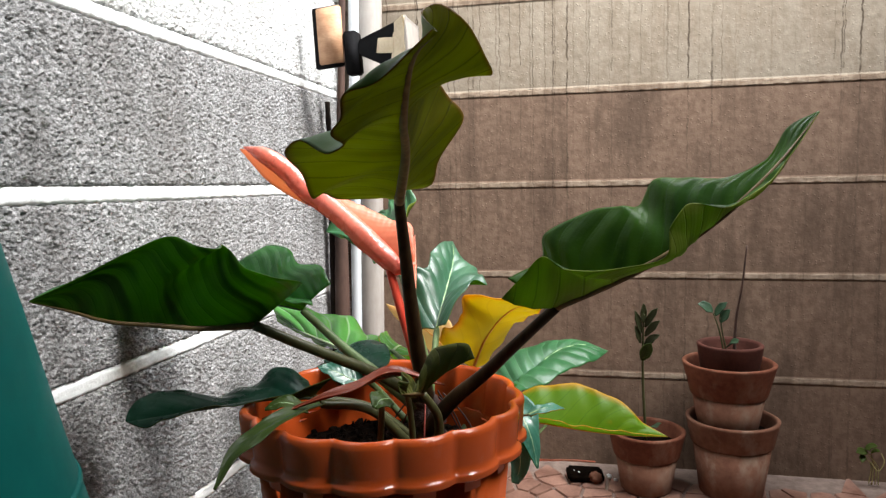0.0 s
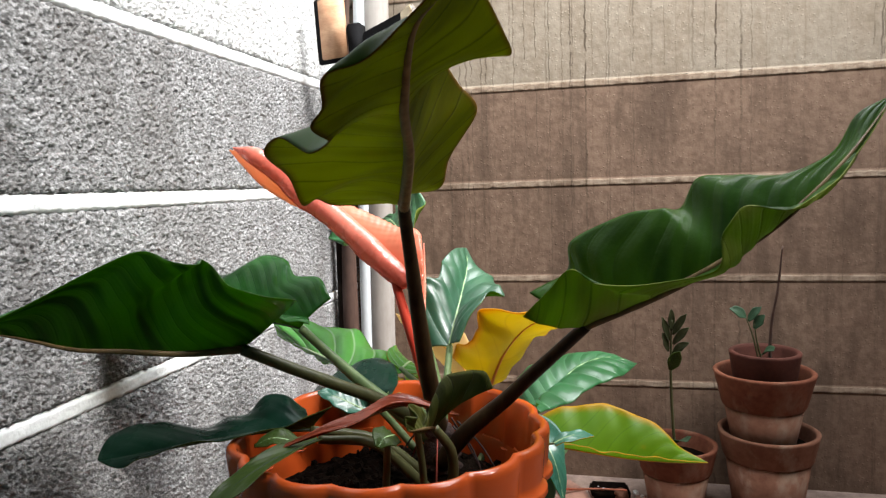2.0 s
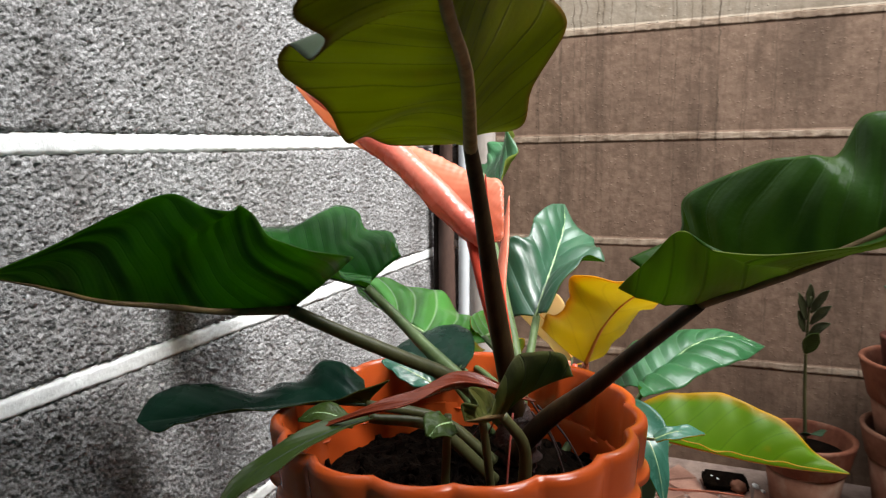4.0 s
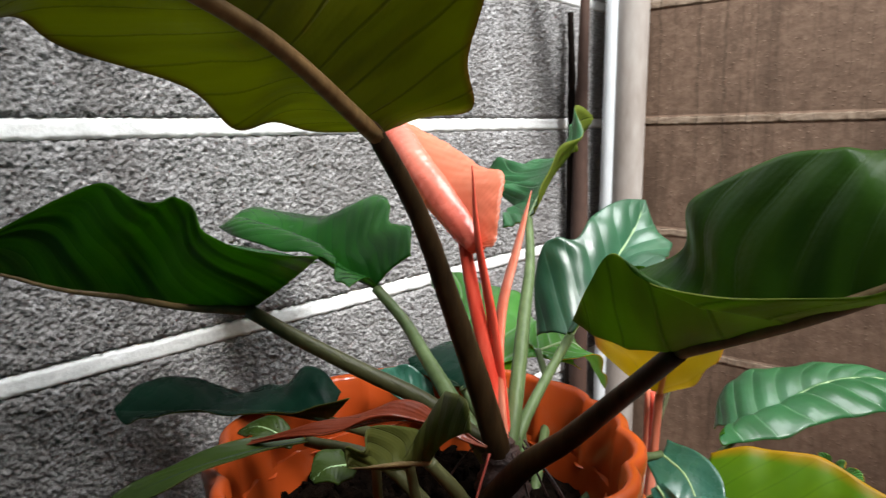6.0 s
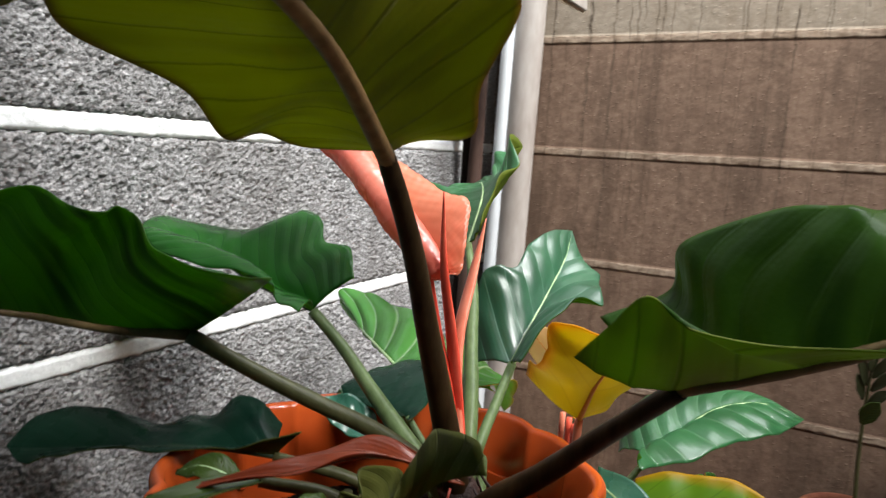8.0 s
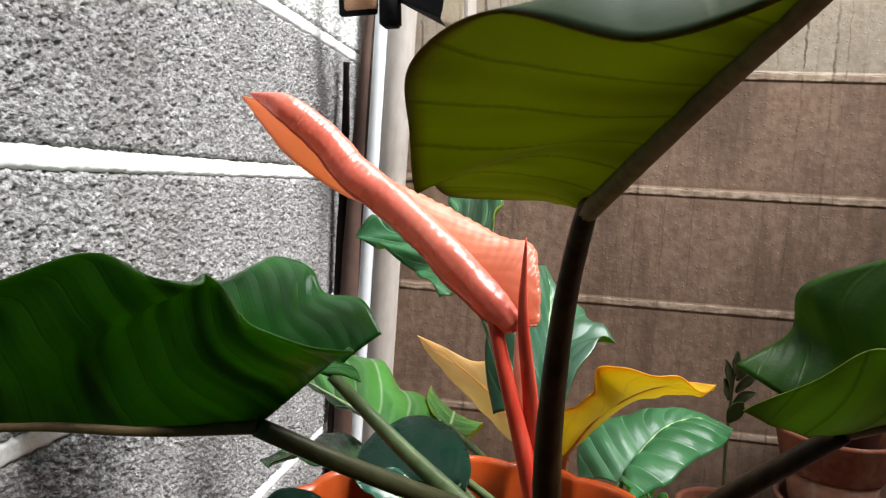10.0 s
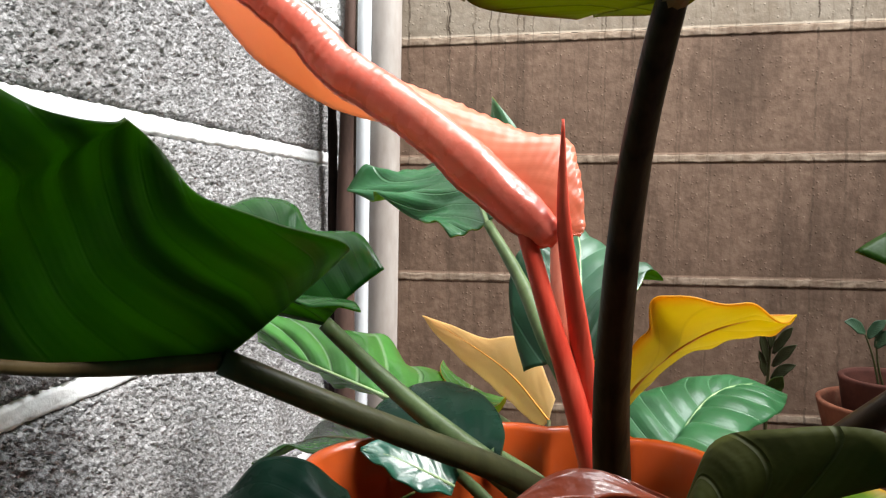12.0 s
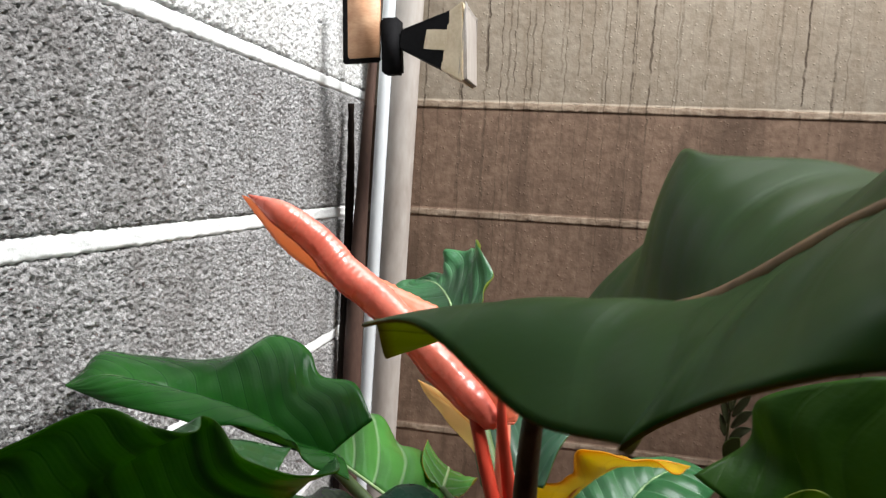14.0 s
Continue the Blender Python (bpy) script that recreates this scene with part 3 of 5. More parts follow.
def ribbon(name, parent, one, two, mats, label="", bulge=0.0, wrinkle=0.0, count=30.0, rows=90, cols=12, ragged=0.0):
    """A sheet between two curves, with fine cross wrinkles."""
    us = [k / cols for k in range(cols + 1)]
    ss = [i / rows for i in range(rows + 1)]
    grid = []
    for s in ss:
        a, b = spline(one, s), spline(two, s)
        t = spline(two, min(s + 0.02, 1)) - spline(two, max(s - 0.02, 0))
        w = np.linalg.norm(b - a)
        n = np.cross(b - a, t)
        n = n / (np.linalg.norm(n) + 1e-12)
        row = []
        for u in us:
            ridge = wrinkle * (math.sin(2 * math.pi * count * (s + 0.12 * u) + 2.5 * math.sin(9 * s)) + 0.7 * math.sin(2 * math.pi * count * 0.37 * (s - 0.1 * u))) * (0.2 + u ** 3)
            out = 1 + ragged * u ** 3 * (math.sin(37 * s) + 0.6 * math.sin(83 * s + 1))
            row.append(a + (b - a) * u * out + n * (bulge * w * 4 * u * (1 - u) + ridge))
        grid.append(row)
    return skin(name, parent, grid, ss, us, mats, label)


def roll_bm(points, radii, rings=220, sides=48, turn=2.2, lip=0.1):
    """A blade rolled up into a tube: a spiral section with one open lip, finely wrinkled."""
    bm = bmesh.new()
    rows, side = [], None
    for i in range(rings + 1):
        s = i / rings
        c = spline(points, s)
        t = Vector(spline(points, min(s + 0.01, 1)) - spline(points, max(s - 0.01, 0))).normalized()
        if side is None:
            side = t.cross(Vector((0.3, 0.9, 0.2))).normalized()
        side = (side - t * side.dot(t)).normalized()
        other = t.cross(side)
        r = float(spline([(v,) for v in radii], s)[0])
        r *= 1 + 0.012 * math.sin(2 * math.pi * 46 * s + 2 * math.sin(11 * s)) + 0.02 * math.sin(2 * math.pi * 11 * s)
        row = []
        for k in range(sides + 1):
            f = k / sides
            a = turn + 2 * math.pi * f + 0.5 * s
            crumple = math.sin(37 * s + 2.3 * math.sin(2 * a)) * math.sin(5 * a + 19 * s) + 0.6 * math.sin(71 * s - 3 * a + 2 * math.sin(13 * s))
            q = r * (1 - lip * f + 0.02 * math.sin(3 * a + 8 * s) + 0.034 * s * s * crumple)
            row.append(bm.verts.new(Vector(c) + (side * math.cos(a) + other * math.sin(a)) * q))
        rows.append(row)
    for a, b in zip(rows, rows[1:]):
        for k in range(sides):
            bm.faces.new((a[k], a[k + 1], b[k + 1], b[k]))
        bm.faces.new((a[sides], a[0], b[0], b[sides]))
    bm.faces.new(rows[0][::-1])
    bm.faces.new(rows[-1])
    return bm


def lathe(profile, sides=64, wobble=None, close=False):
    """A turned body from (radius, height) pairs; wobble(angle, index) scales the radius."""
    bm = bmesh.new()
    rows = []
    for i, (r, z) in enumerate(profile):
        row = []
        for k in range(sides):
            a = 2 * math.pi * k / sides
            q = r * (wobble(a, i) if wobble else 1)
            row.append(bm.verts.new((q * math.cos(a), q * math.sin(a), z)))
        rows.append(row)
    for a, b in zip(rows, rows[1:]):
        for k in range(sides):
            bm.faces.new((a[k], a[(k + 1) % sides], b[(k + 1) % sides], b[k]))
    if close:
        bm.faces.new(rows[0][::-1])
        bm.faces.new(rows[-1])
    return bm


def box(size, place=(0, 0, 0), turn=(0, 0, 0), bevel=0.002):
    bm = bmesh.new()
    bmesh.ops.create_cube(bm, size=1.0)
    bmesh.ops.scale(bm, vec=size, verts=bm.verts)
    if bevel:
        bmesh.ops.bevel(bm, geom=bm.edges[:], offset=bevel, segments=2, affect="EDGES")
    bmesh.ops.transform(bm, matrix=pose(*place, *turn), verts=bm.verts)
    return bm


# ---------------------------------------------------------------- walls
def field(nu, nv, cell, low, high, seed):
    """A band of smooth noise on a grid, between two wavelengths in metres."""
    rng = np.random.default_rng(seed)
    ku, kv = np.meshgrid(np.fft.fftfreq(nv, cell), np.fft.fftfreq(nu, cell))
    k = np.hypot(ku, kv)
    keep = np.exp(-(k * low) ** 2) * (1 - np.exp(-(k * high) ** 2))
    f = np.real(np.fft.ifft2(np.fft.fft2(rng.standard_normal((nu, nv))) * keep))
    return f / (f.std() + 1e-9)


def course(name, parent, mat, origin, along, out, length, z0, z1, cell, rough, seed, label="", worn=0.007):
    """One course of blocks: a rough face with worn, rounded edges that stands proud of the joints, and its returns."""
    nu, nv = int(length / cell) + 1, max(int((z1 - z0) / cell), 3) + 1
    u, v = np.linspace(0, length, nu), np.linspace(z0, z1, nv)
    h = rough * (0.85 * np.clip(field(nu, nv, cell, 0.0015, 0.0058, seed), -1.6, 2.0) + 0.35 * field(nu, nv, cell, 0.007, 0.05, seed + 1))
    edge = np.minimum(v - z0, z1 - v)
    ragged = 0.003 + 0.0012 * field(nu, nv, cell, 0.006, 0.03, seed + 2)
    h = h - worn * np.exp(-(edge[None, :] / np.clip(ragged, 0.0015, 0.009)) ** 2)
    o, a, n = (np.array(x, float) for x in (origin, along, out))
    pts = o + u[:, None, None] * a + h[:, :, None] * n
    pts[:, :, 2] += v[None, :]
    idx = np.arange(nu * nv).reshape(nu, nv)
    faces = np.stack([idx[:-1, :-1], idx[1:, :-1], idx[1:, 1:], idx[:-1, 1:]], -1).reshape(-1, 4)
    rim = np.concatenate([idx[:, 0], idx[-1, 1:], idx[-2::-1, -1], idx[0, -2:0:-1]])
    back = pts.reshape(-1, 3)[rim] - n * 0.05
    m = len(rim)
    bi = nu * nv + np.arange(m)
    skirt = np.stack([rim, np.roll(rim, -1), np.roll(bi, -1), bi], -1)
    me = bpy.data.meshes.new(name)
    me.from_pydata(np.concatenate([pts.reshape(-1, 3), back]).tolist(), [], np.concatenate([faces, skirt]).tolist())
    me.polygons.foreach_set("use_smooth", [True] * len(me.polygons))
    me.materials.append(mat)
    me.update()
    ob = new(name, me)
    ob.parent = parent
    if label:
        ob["label"] = label
    return ob


def joint(parent, mat, origin, along, out, length, z, half, seed, rise=0.0042, cell=0.005):
    """A struck mortar joint: a shallow, uneven bead between two courses."""
    nu, nv = int(length / cell) + 1, 9
    u, v = np.linspace(0, length, nu), np.linspace(-1, 1, nv)
    lump = field(nu, nv, cell, 0.006, 0.06, seed)
    h = -0.004 + rise * (np.clip(1 - v ** 8, 0, 1) ** 0.6)[None, :] + 0.0003 * lump
    o, a, n = (np.array(x, float) for x in (origin, along, out))
    pts = o + u[:, None, None] * a + h[:, :, None] * n
    pts[:, :, 2] += z + half * v[None, :] + 0.0005 * lump[:, 4:5]
    idx = np.arange(nu * nv).reshape(nu, nv)
    faces = np.stack([idx[:-1, :-1], idx[1:, :-1], idx[1:, 1:], idx[:-1, 1:]], -1).reshape(-1, 4)
    me = bpy.data.meshes.new("joint")
    me.from_pydata(pts.reshape(-1, 3).tolist(), [], faces.tolist())
    me.polygons.foreach_set("use_smooth", [True] * len(me.polygons))
    me.materials.append(mat)
    ob = new("joint", me)
    ob.parent = parent
    return ob


def slab(name, x0, x1, y0, y1, z0, z1, mat, label, category):
    ob = link_mesh(name, box((x1 - x0, y1 - y0, z1 - z0), ((x0 + x1) / 2, (y0 + y1) / 2, (z0 + z1) / 2), bevel=0), mat, smooth=False)
    return tagged(ob, label, category, kind="structure")


BACK, LEFT = 1.762, -0.268
SLANT = -0.0144
TOP = 2.6
wall_back = slab("wall_back", -0.5, 2.4, BACK + 0.006, BACK + 0.16, FLOOR - 0.1, TOP, JOINT_BEIGE, "brown and cream rough block wall with pale joints", "wall")
GAP = 0.0065
levels_b = [FLOOR - 0.03, 0.181, 0.401, 0.600, 0.800, 1.0, 1.2, 1.5]
for i, (a, b) in enumerate(zip(levels_b, levels_b[1:])):
    course("block_course", wall_back, BACK_SKIN if i < 4 else CREAM_SKIN, (-0.3, BACK, 0), (1, 0, 0), (0, -1, 0), 1.7, a + GAP, b - GAP, 0.004, 0.0003, 20 + 3 * i, "" if i < 4 else "cream painted block course with dark drip streaks", 0.0003)
for i, z in enumerate(levels_b[1:-1]):
    joint(wall_back, JOINT_BEIGE, (-0.3, BACK, 0), (1, 0, 0), (0, -1, 0), 1.7, z, GAP * 1.2, 200 + i, 0.0039)
wall_left = link_mesh("wall_left", box((0.15, 3.6, TOP - FLOOR + 0.1), (LEFT - 0.081, 0.0, (TOP + FLOOR - 0.1) / 2), (0, 0, math.degrees(-SLANT)), bevel=0), JOINT_WHITE, smooth=False)
tagged(wall_left, "grey pebbly rough block wall with white joints", "wall", kind="structure")
levels_l = [FLOOR - 0.03, 0.158, 0.385, 0.598, 0.807, 1.02, 1.24]
for i, (a, b) in enumerate(zip(levels_l, levels_l[1:])):
    y0 = 0.35
    course("block_course", wall_left, LEFT_SKIN if i < 4 else WHITE_SKIN, (LEFT + SLANT * (y0 - 1.2), y0, 0), Vector((SLANT, 1, 0)).normalized(), Vector((1, -SLANT, 0)).normalized(), BACK - y0 - 0.004, a + GAP * 1.25, b - GAP * 1.25, 0.0017 if i < 5 else 0.006, 0.0024 if i < 4 else 0.002, 60 + 3 * i)
for i, z in enumerate(levels_l[1:-1]):
    joint(wall_left, JOINT_WHITE, (LEFT + SLANT * (y0 - 1.2), y0, 0), Vector((SLANT, 1, 0)).normalized(), Vector((1, -SLANT, 0)).normalized(), BACK - y0 - 0.004, z, GAP * 1.45, 220 + i)
# unseen walls added around the place, kept dark to cut bounced light
slab("wall_right", 2.25, 2.4, -1.8, BACK, FLOOR - 0.1, TOP, PLASTER, "unseen plain grey wall added to close the right side", "wall")
slab("wall_front", -0.5, 2.4, -1.95, -1.8, FLOOR - 0.1, TOP, PLASTER, "unseen plain grey wall added to close the side behind the camera", "wall")
# unseen roof slabs added to block the sky outside the opening
ROOF_Z = 1.65
slab("unseen_ceiling_1", -0.5, 2.4, -1.95, 0.42, ROOF_Z, ROOF_Z + 0.08, ROOF, "unseen plain boarded roof added to block light beside the opening", "ceiling")
slab("unseen_ceiling_2", 2.0, 2.4, 0.42, BACK + 0.15, ROOF_Z, ROOF_Z + 0.08, ROOF, "unseen plain boarded roof added to block light over the far end", "ceiling")
floor = slab("floor", -0.5, 2.4, -1.95, BACK + 0.05, FLOOR - 0.12, FLOOR - 0.004, GROUT, "pink crazy paved tile floor with pale joints", "floor")

# ---------------------------------------------------------------- corner pipes and lamp
drain = thing("drain_pipe", (-0.215, 1.72, FLOOR), label="dusty cream plastic drain pipe standing in the corner", category="pipe")
part("pipe", tube([(0, 0, 0), (0.012, 0, 0.7), (0.03, 0, 1.6)], (0.028, 0.028), 30, 28), PVC, drain)
conduit = thing("conduit", (-0.243, 1.7, FLOOR), label="thin white plastic conduit beside the drain pipe", category="pipe")
part("tube", tube([(0, 0, 0), (0.012, 0, 0.7), (0.03, 0, 1.6)], (0.0125, 0.0125), 30, 16), CONDUIT, conduit)
post = thing("rusty_post", (-0.243, 1.62, FLOOR), label="thin rusty brown metal post leaning in the corner", category="post")
part("bar", tube([(0, 0, 0), (0.012, -0.02, 0.6), (0.06, -0.07, 1.3)], (0.0165, 0.0155, 0.0078, 0.006), 24, 10), PIPE_BROWN, post)
# dark strip put where the corner lies in shadow and is stained
part("shade_strip", tube([(-0.014, -0.004, 0), (-0.013, -0.008, 0.4), (-0.011, -0.012, 0.66), (-0.014, -0.014, 0.8)], (0.01, 0.009, 0.007, 0.005), 30, 8, uneven=0.2, seed=5), CORNER_SHADE, post, "dark strip for the shadow and stain between post and wall")


# ---------------------------------------------------------------- the planter
pot = thing("flower_pot", (0.085, 0.866, FLOOR), label="large glossy orange plastic pot with a scalloped rim", category="flower pot")
PZ = 0.394 - FLOOR
LOBES = 16
CREASE = -1.597


def scallop(a, i):
    x = 2 * ((a - CREASE) * LOBES / (2 * math.pi) % 1.0) - 1
    return 0.972 + 0.048 * (1 - abs(x) ** 2.2)


def flutes(a, i):
    return 1 + 0.02 * (abs(math.sin(a * 16)) - 0.5)


part("rim", lathe([(0.122, PZ - 0.05), (0.131, PZ - 0.0465), (0.1375, PZ - 0.0445), (0.1398, PZ - 0.0425), (0.1388, PZ - 0.041), (0.1398, PZ - 0.0395), (0.1385, PZ - 0.0375), (0.1352, PZ - 0.0355), (0.1358, PZ - 0.03), (0.1372, PZ - 0.014), (0.1378, PZ - 0.006), (0.137, PZ - 0.002), (0.134, PZ + 0.0005), (0.131, PZ), (0.1285, PZ - 0.003), (0.126, PZ - 0.03), (0.123, PZ - 0.06)], 240, scallop), POT_PLASTIC, pot, "scalloped orange rim band")
part("body", lathe([(0.085, 0.0), (0.09, 0.004), (0.125, PZ - 0.045), (0.123, PZ - 0.05)], 240, flutes), POT_PLASTIC, pot, "fluted orange pot body")
part("lining", lathe([(0.1225, PZ - 0.045), (0.1185, PZ - 0.07), (0.088, 0.01), (0.01, 0.008)], 96), POT_PLASTIC, pot, "smooth inside of the pot")


def soil_bed(radius, seed):
    """A lumpy disc of earth with clods and bits of bark lying on it, in one mesh."""
    r = random.Random(seed)
    bm = bmesh.new()
    rings, sides = 22, 72
    rows = []
    for i in range(rings + 1):
        q = radius * i / rings
        rows.append([bm.verts.new((q * math.cos(a), q * math.sin(a), 0.018 * (1 - (i / rings) ** 2) + (r.uniform(-0.0035, 0.0035) if i else 0))) for a in (2 * math.pi * k / sides for k in range(sides))])
    for a, b in zip(rows, rows[1:]):
        for k in range(sides):
            bm.faces.new((a[k], a[(k + 1) % sides], b[(k + 1) % sides], b[k]))
    for k in range(150):
        q, a, size = radius * math.sqrt(r.random()) * 0.96, r.uniform(0, 6.28), r.uniform(0.002, 0.0065)
        z = 0.018 * (1 - (q / radius) ** 2)
        m = pose(q * math.cos(a), q * math.sin(a), z + size * 0.3, r.uniform(0, 90), r.uniform(0, 90), r.uniform(0, 360)) @ Matrix.Diagonal((size * r.uniform(0.7, 2.2), size, size * r.uniform(0.4, 0.9), 1))
        bmesh.ops.create_icosphere(bm, subdivisions=1, radius=1.0, matrix=m)
    return bm


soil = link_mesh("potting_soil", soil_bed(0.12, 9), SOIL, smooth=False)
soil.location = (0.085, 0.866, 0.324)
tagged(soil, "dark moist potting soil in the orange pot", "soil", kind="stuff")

# ---------------------------------------------------------------- the big plant
plant = thing("philodendron", (0, 0, 0), label="large philodendron with broad wavy leaves and a new red leaf", category="plant")
UPZ = (0, 0, 1)

# tall leaf that leans over the camera
leaf_between(plant, [(0.127, 0.792, 0.587), (0.155, 0.714, 0.623), (0.172, 0.649, 0.644), (0.192, 0.598, 0.671), (0.215, 0.563, 0.678)],
             [(0.107, 0.849, 0.598), (0.14, 0.85, 0.601), (0.154, 0.83, 0.624), (0.181, 0.811, 0.657), (0.174, 0.778, 0.674), (0.173, 0.745, 0.683), (0.181, 0.722, 0.68), (0.206, 0.706, 0.68), (0.224, 0.689, 0.675), (0.223, 0.666, 0.684), (0.216, 0.64, 0.699), (0.206, 0.612, 0.704), (0.201, 0.586, 0.694), (0.215, 0.563, 0.678)],
             [(0.101, 0.822, 0.591), (0.07, 0.801, 0.59), (0.064, 0.777, 0.596), (0.063, 0.754, 0.593), (0.066, 0.728, 0.611), (0.079, 0.67, 0.625), (0.102, 0.644, 0.632), (0.131, 0.617, 0.621), (0.149, 0.599, 0.625), (0.148, 0.583, 0.63), (0.156, 0.578, 0.638), (0.165, 0.56, 0.649), (0.185, 0.561, 0.656), (0.213, 0.562, 0.68)],
             (OLIVE_TOP, OLIVE_UNDER), RIB_TAN, 0.0044, [(0.123, 0.903, 0.36), (0.118, 0.88, 0.433), (0.118, 0.855, 0.49), (0.121, 0.827, 0.544), (0.127, 0.792, 0.587), (0.1315, 0.78, 0.5925)], STEM_DARK, (0.009, 0.008, 0.0068, 0.0056, 0.0046, 0.0028), "broad olive leaf with light shining through", bulge=(0.05, 0.05), ribs=17.0, arch=0.12, quilt=0.0012, ruffle=0.0005, rows=130, cols=24, seed=2)
# folded leaf towards the grey wall
leaf_between(plant, [(-0.023, 0.809, 0.472), (-0.066, 0.786, 0.473), (-0.097, 0.758, 0.481), (-0.115, 0.725, 0.49), (-0.126, 0.692, 0.505), (-0.13, 0.657, 0.518)],
             [(0.012, 0.842, 0.508), (0.024, 0.807, 0.515), (0.01, 0.781, 0.523), (-0.009, 0.773, 0.53), (-0.024, 0.775, 0.545), (-0.027, 0.765, 0.552), (-0.023, 0.753, 0.551), (-0.038, 0.743, 0.553), (-0.057, 0.735, 0.562), (-0.08, 0.716, 0.553), (-0.105, 0.691, 0.535), (-0.131, 0.657, 0.518)],
             [(-0.03, 0.875, 0.495), (-0.064, 0.859, 0.501), (-0.103, 0.837, 0.508), (-0.127, 0.804, 0.516), (-0.136, 0.771, 0.519), (-0.142, 0.735, 0.524), (-0.141, 0.696, 0.523), (-0.13, 0.657, 0.518)],
             (FOLD_TOP, FOLD_UNDER), RIB_BROWN, 0.0035, [(0.118, 0.902, 0.375), (0.078, 0.878, 0.409), (0.045, 0.852, 0.431), (0.011, 0.828, 0.452), (-0.023, 0.809, 0.472)], STEM_OLIVE, (0.0062, 0.0056, 0.0052, 0.0048), "broad dark green folded leaf", bulge=(0.06, 0.1), ribs=9.0, arch=0.65, quilt=0.0009, ruffle=0.0008, rows=130, cols=26)
# second leaf by the grey wall
leaf_between(plant, [(-0.028, 0.931, 0.465), (-0.092, 0.936, 0.476), (-0.141, 0.932, 0.495), (-0.188, 0.914, 0.513), (-0.221, 0.908, 0.503)],
             [(0.011, 0.87, 0.483), (-0.017, 0.88, 0.481), (-0.033, 0.893, 0.486), (-0.05, 0.9, 0.491), (-0.081, 0.899, 0.493), (-0.125, 0.892, 0.496), (-0.175, 0.895, 0.5), (-0.221, 0.908, 0.503)],
             [(0.002, 0.943, 0.493), (-0.02, 0.964, 0.512), (-0.049, 0.971, 0.512), (-0.065, 0.986, 0.526), (-0.088, 0.999, 0.532), (-0.114, 1.009, 0.527), (-0.136, 1.018, 0.509), (-0.173, 1.008, 0.5), (-0.212, 0.991, 0.503), (-0.237, 0.975, 0.509), (-0.235, 0.947, 0.497), (-0.221, 0.908, 0.504)],
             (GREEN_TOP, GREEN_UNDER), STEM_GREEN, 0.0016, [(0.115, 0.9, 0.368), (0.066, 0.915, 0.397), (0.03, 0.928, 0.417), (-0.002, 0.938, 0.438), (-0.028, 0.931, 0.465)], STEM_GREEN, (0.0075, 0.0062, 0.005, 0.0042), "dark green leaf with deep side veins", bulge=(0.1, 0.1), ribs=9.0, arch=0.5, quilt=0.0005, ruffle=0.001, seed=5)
# long trough-shaped leaf
leaf_between(plant, [(0.257, 0.855, 0.487), (0.311, 0.84, 0.514), (0.355, 0.831, 0.54), (0.398, 0.829, 0.572), (0.44, 0.844, 0.612), (0.482, 0.879, 0.659)],
             [(0.21, 0.877, 0.51), (0.24, 0.894, 0.528), (0.246, 0.895, 0.553), (0.288, 0.876, 0.575), (0.314, 0.866, 0.579), (0.33, 0.872, 0.579), (0.344, 0.875, 0.602), (0.37, 0.868, 0.603), (0.401, 0.859, 0.604), (0.434, 0.857, 0.616), (0.454, 0.868, 0.645), (0.481, 0.879, 0.659)],
             [(0.208, 0.843, 0.496), (0.231, 0.817, 0.521), (0.249, 0.806, 0.54), (0.268, 0.803, 0.527), (0.311, 0.803, 0.53), (0.347, 0.791, 0.541), (0.352, 0.791, 0.565), (0.364, 0.794, 0.583), (0.396, 0.804, 0.579), (0.426, 0.825, 0.596), (0.455, 0.852, 0.624), (0.482, 0.879, 0.659)],
             (TROUGH_TOP, PALE_UNDER), RIB_BROWN, 0.004, [(0.124, 0.884, 0.352), (0.153, 0.88, 0.387), (0.184, 0.877, 0.414), (0.217, 0.869, 0.447), (0.257, 0.855, 0.487)], STEM_DARK, (0.0085, 0.0072, 0.006, 0.005), "long trough shaped green leaf", bulge=(0.06, -0.12), ribs=11.0, arch=0.25, quilt=0.0018, ruffle=0.0012, rows=130, cols=22, seed=3)
# upright glossy leaf behind the stalks
leaf_between(plant, [(0.108, 1.007, 0.431), (0.108, 1.042, 0.456), (0.108, 1.079, 0.48), (0.107, 1.115, 0.503), (0.1, 1.148, 0.524)],
             [(0.073, 1.013, 0.424), (0.062, 1.027, 0.465), (0.067, 1.032, 0.495), (0.077, 1.039, 0.501), (0.087, 1.052, 0.5), (0.086, 1.07, 0.512), (0.088, 1.094, 0.521), (0.093, 1.121, 0.526), (0.1, 1.148, 0.524)],
             [(0.124, 0.985, 0.441), (0.138, 1.011, 0.475), (0.152, 1.032, 0.486), (0.161, 1.053, 0.479), (0.152, 1.08, 0.486), (0.141, 1.11, 0.485), (0.134, 1.128, 0.49), (0.116, 1.137, 0.499), (0.1, 1.148, 0.524)],
             (GLOSSY_TOP, GREEN_UNDER), RIB_PALE, 0.0022, [(0.125, 0.899, 0.362), (0.12, 0.921, 0.383), (0.117, 0.942, 0.398), (0.114, 0.968, 0.413), (0.108, 1.007, 0.431)], STEM_GREEN, (0.005, 0.004, 0.0035), "glossy blue-green leaf with pale midrib", bulge=(0.1, 0.1), ribs=7.0, arch=0.25, quilt=0.0014, ruffle=0.0015, seed=4)
